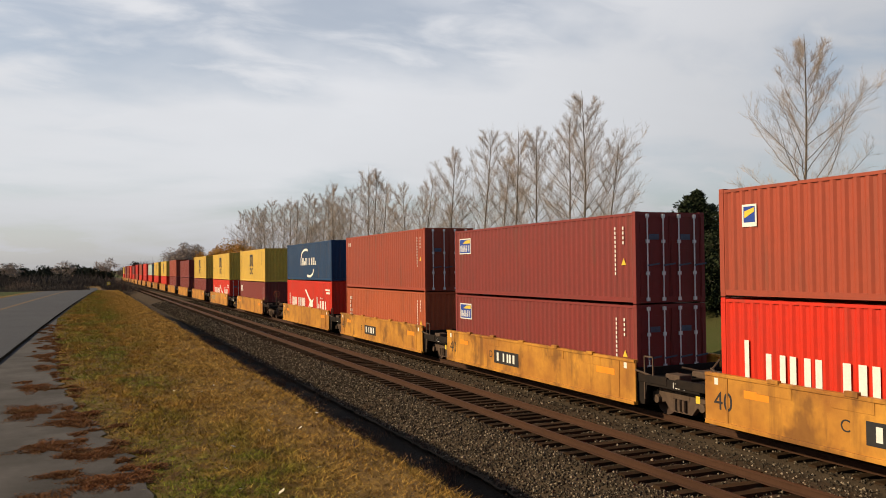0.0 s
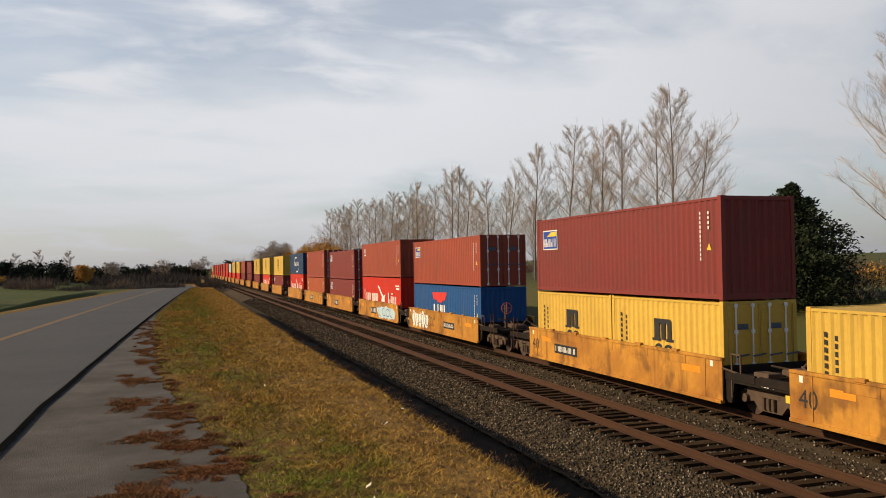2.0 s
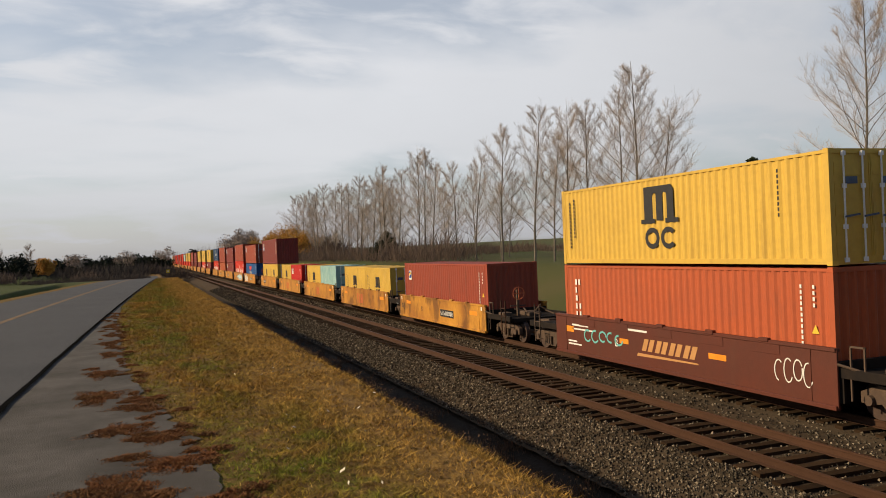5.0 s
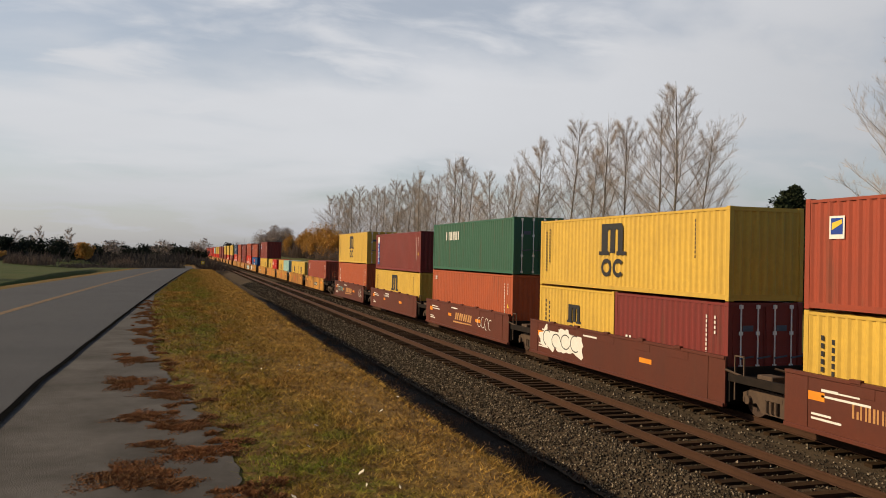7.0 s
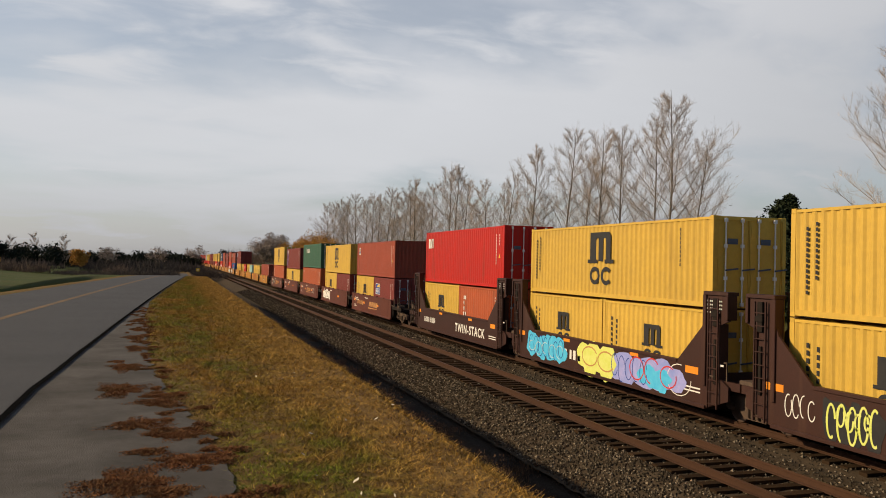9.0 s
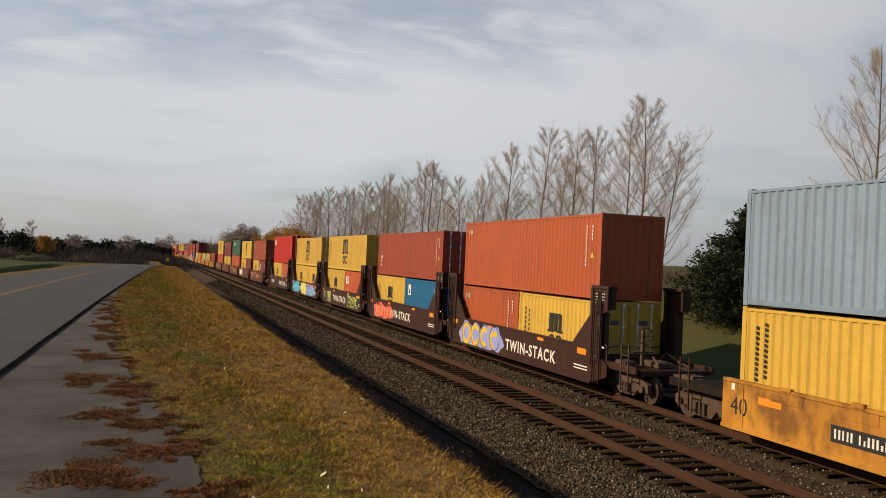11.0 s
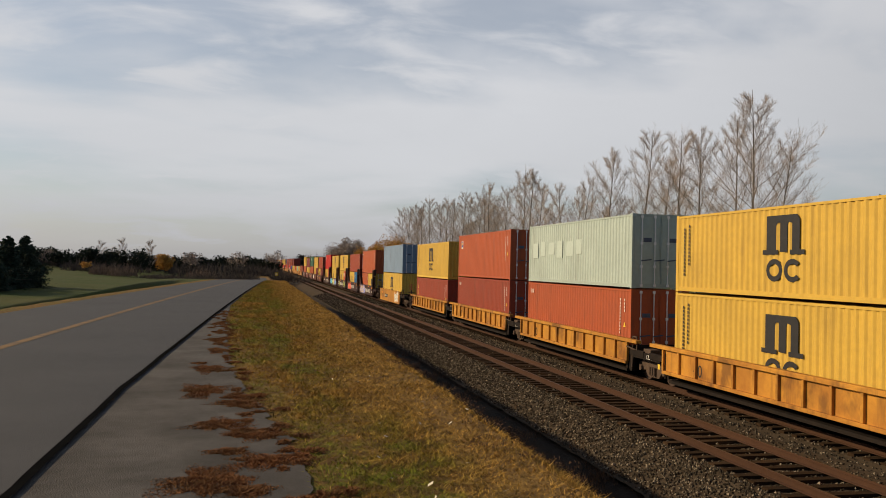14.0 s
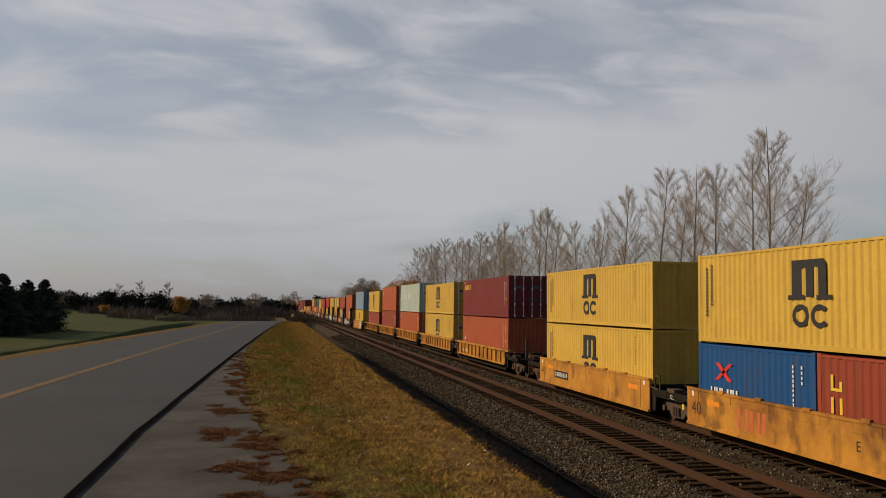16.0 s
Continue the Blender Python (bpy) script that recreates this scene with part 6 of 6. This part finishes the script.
    unit(-194.5, W_, False, False, [Y20, Y20], F(H86, "yellow", "m", "door"), extra=[(spray, "blue", 0.6, 11.0)])
    unit(-209.7, W_, False, False, [Y20, T("salmon", "corner")], F(H86, "yellow", "m"), extra=[(spray, "tag", 0.2, 1.2), (spray, "gold", 1.5, 3.0), (twin_stack, 3.6), (spray, "gold", 8.4, 11.6)])
    unit(-225.0, W_, False, False, [Y20, T("sky", "square", "door")], F(H86, "red", "vert3", "door"), extra=[(spray, "pink", 0.9, 4.6), (twin_stack, 3.9)])
    unit(-240.3, W_, False, True, [T("orange", "codes"), Y20], F(H96, "orange", "codes"), extra=[(spray, "yellow", 0.8, 5.0), (twin_stack, 5.6)])
    unit(-259.4, S, True, True, [F(H96, "yellow", "m")], F(H96, "grey", "", "door"), letter="A", extra=[(word_plate, 3.2), (spray, "splash", 9.6, 11.4)])
    unit(-279.2, R_, True, False, [F(H86, "red", "gold")], F(H96, "yellow", "m"))
    unit(-294.6, R_, False, False, [F(H96, "red", "codes", "door")], F(H96, "orange", "small", "door"))
    unit(-310.1, R_, False, False, [F(H96, "orange", "codes", "door")], F(H96, "white", "patches", "door"))
    unit(-325.7, R_, False, False, [F(H96, "yellow", "m", "door")], F(H86, "yellow", "m", "door"))
    unit(-341.2, R_, False, True, [F(H96, "orange", "vert3")], F(H86, "dark", "title", "door"), extra=[(word_plate, 1.0, "car yellow", 2.1, "mark white", 9, 0.72, -SIDE + 0.050)])
    unit(-360.6, S, True, False, [F(H96, "yellow", "m")], F(H86, "yellow", "m"), extra=[(word_plate, 2.0)])
    unit(-376.2, S, False, False, [T("blue", "cross"), T("red", "gold")], F(H96, "yellow", "m"), extra=[(red_emblem, 2.8), (side_letter_e, 7.9)])
    unit(-391.7, S, False, False, [F(H86, "red", "codes")], F(H96, "yellow", "m"))
    unit(-407.2, S, False, True, [F(H86, "red", "codes")], F(H96, "maroon", "badge"))


build_train()


def motions():
    """The train rolls away down the line at an even speed."""
    for thing, u, z in MOVERS:
        walk(thing, [(t, pose(FAR_C, u + SPEED * t, z)) for t in (0.0, 4.0, 8.0, 12.0, 16.0)])


ties()
motions()
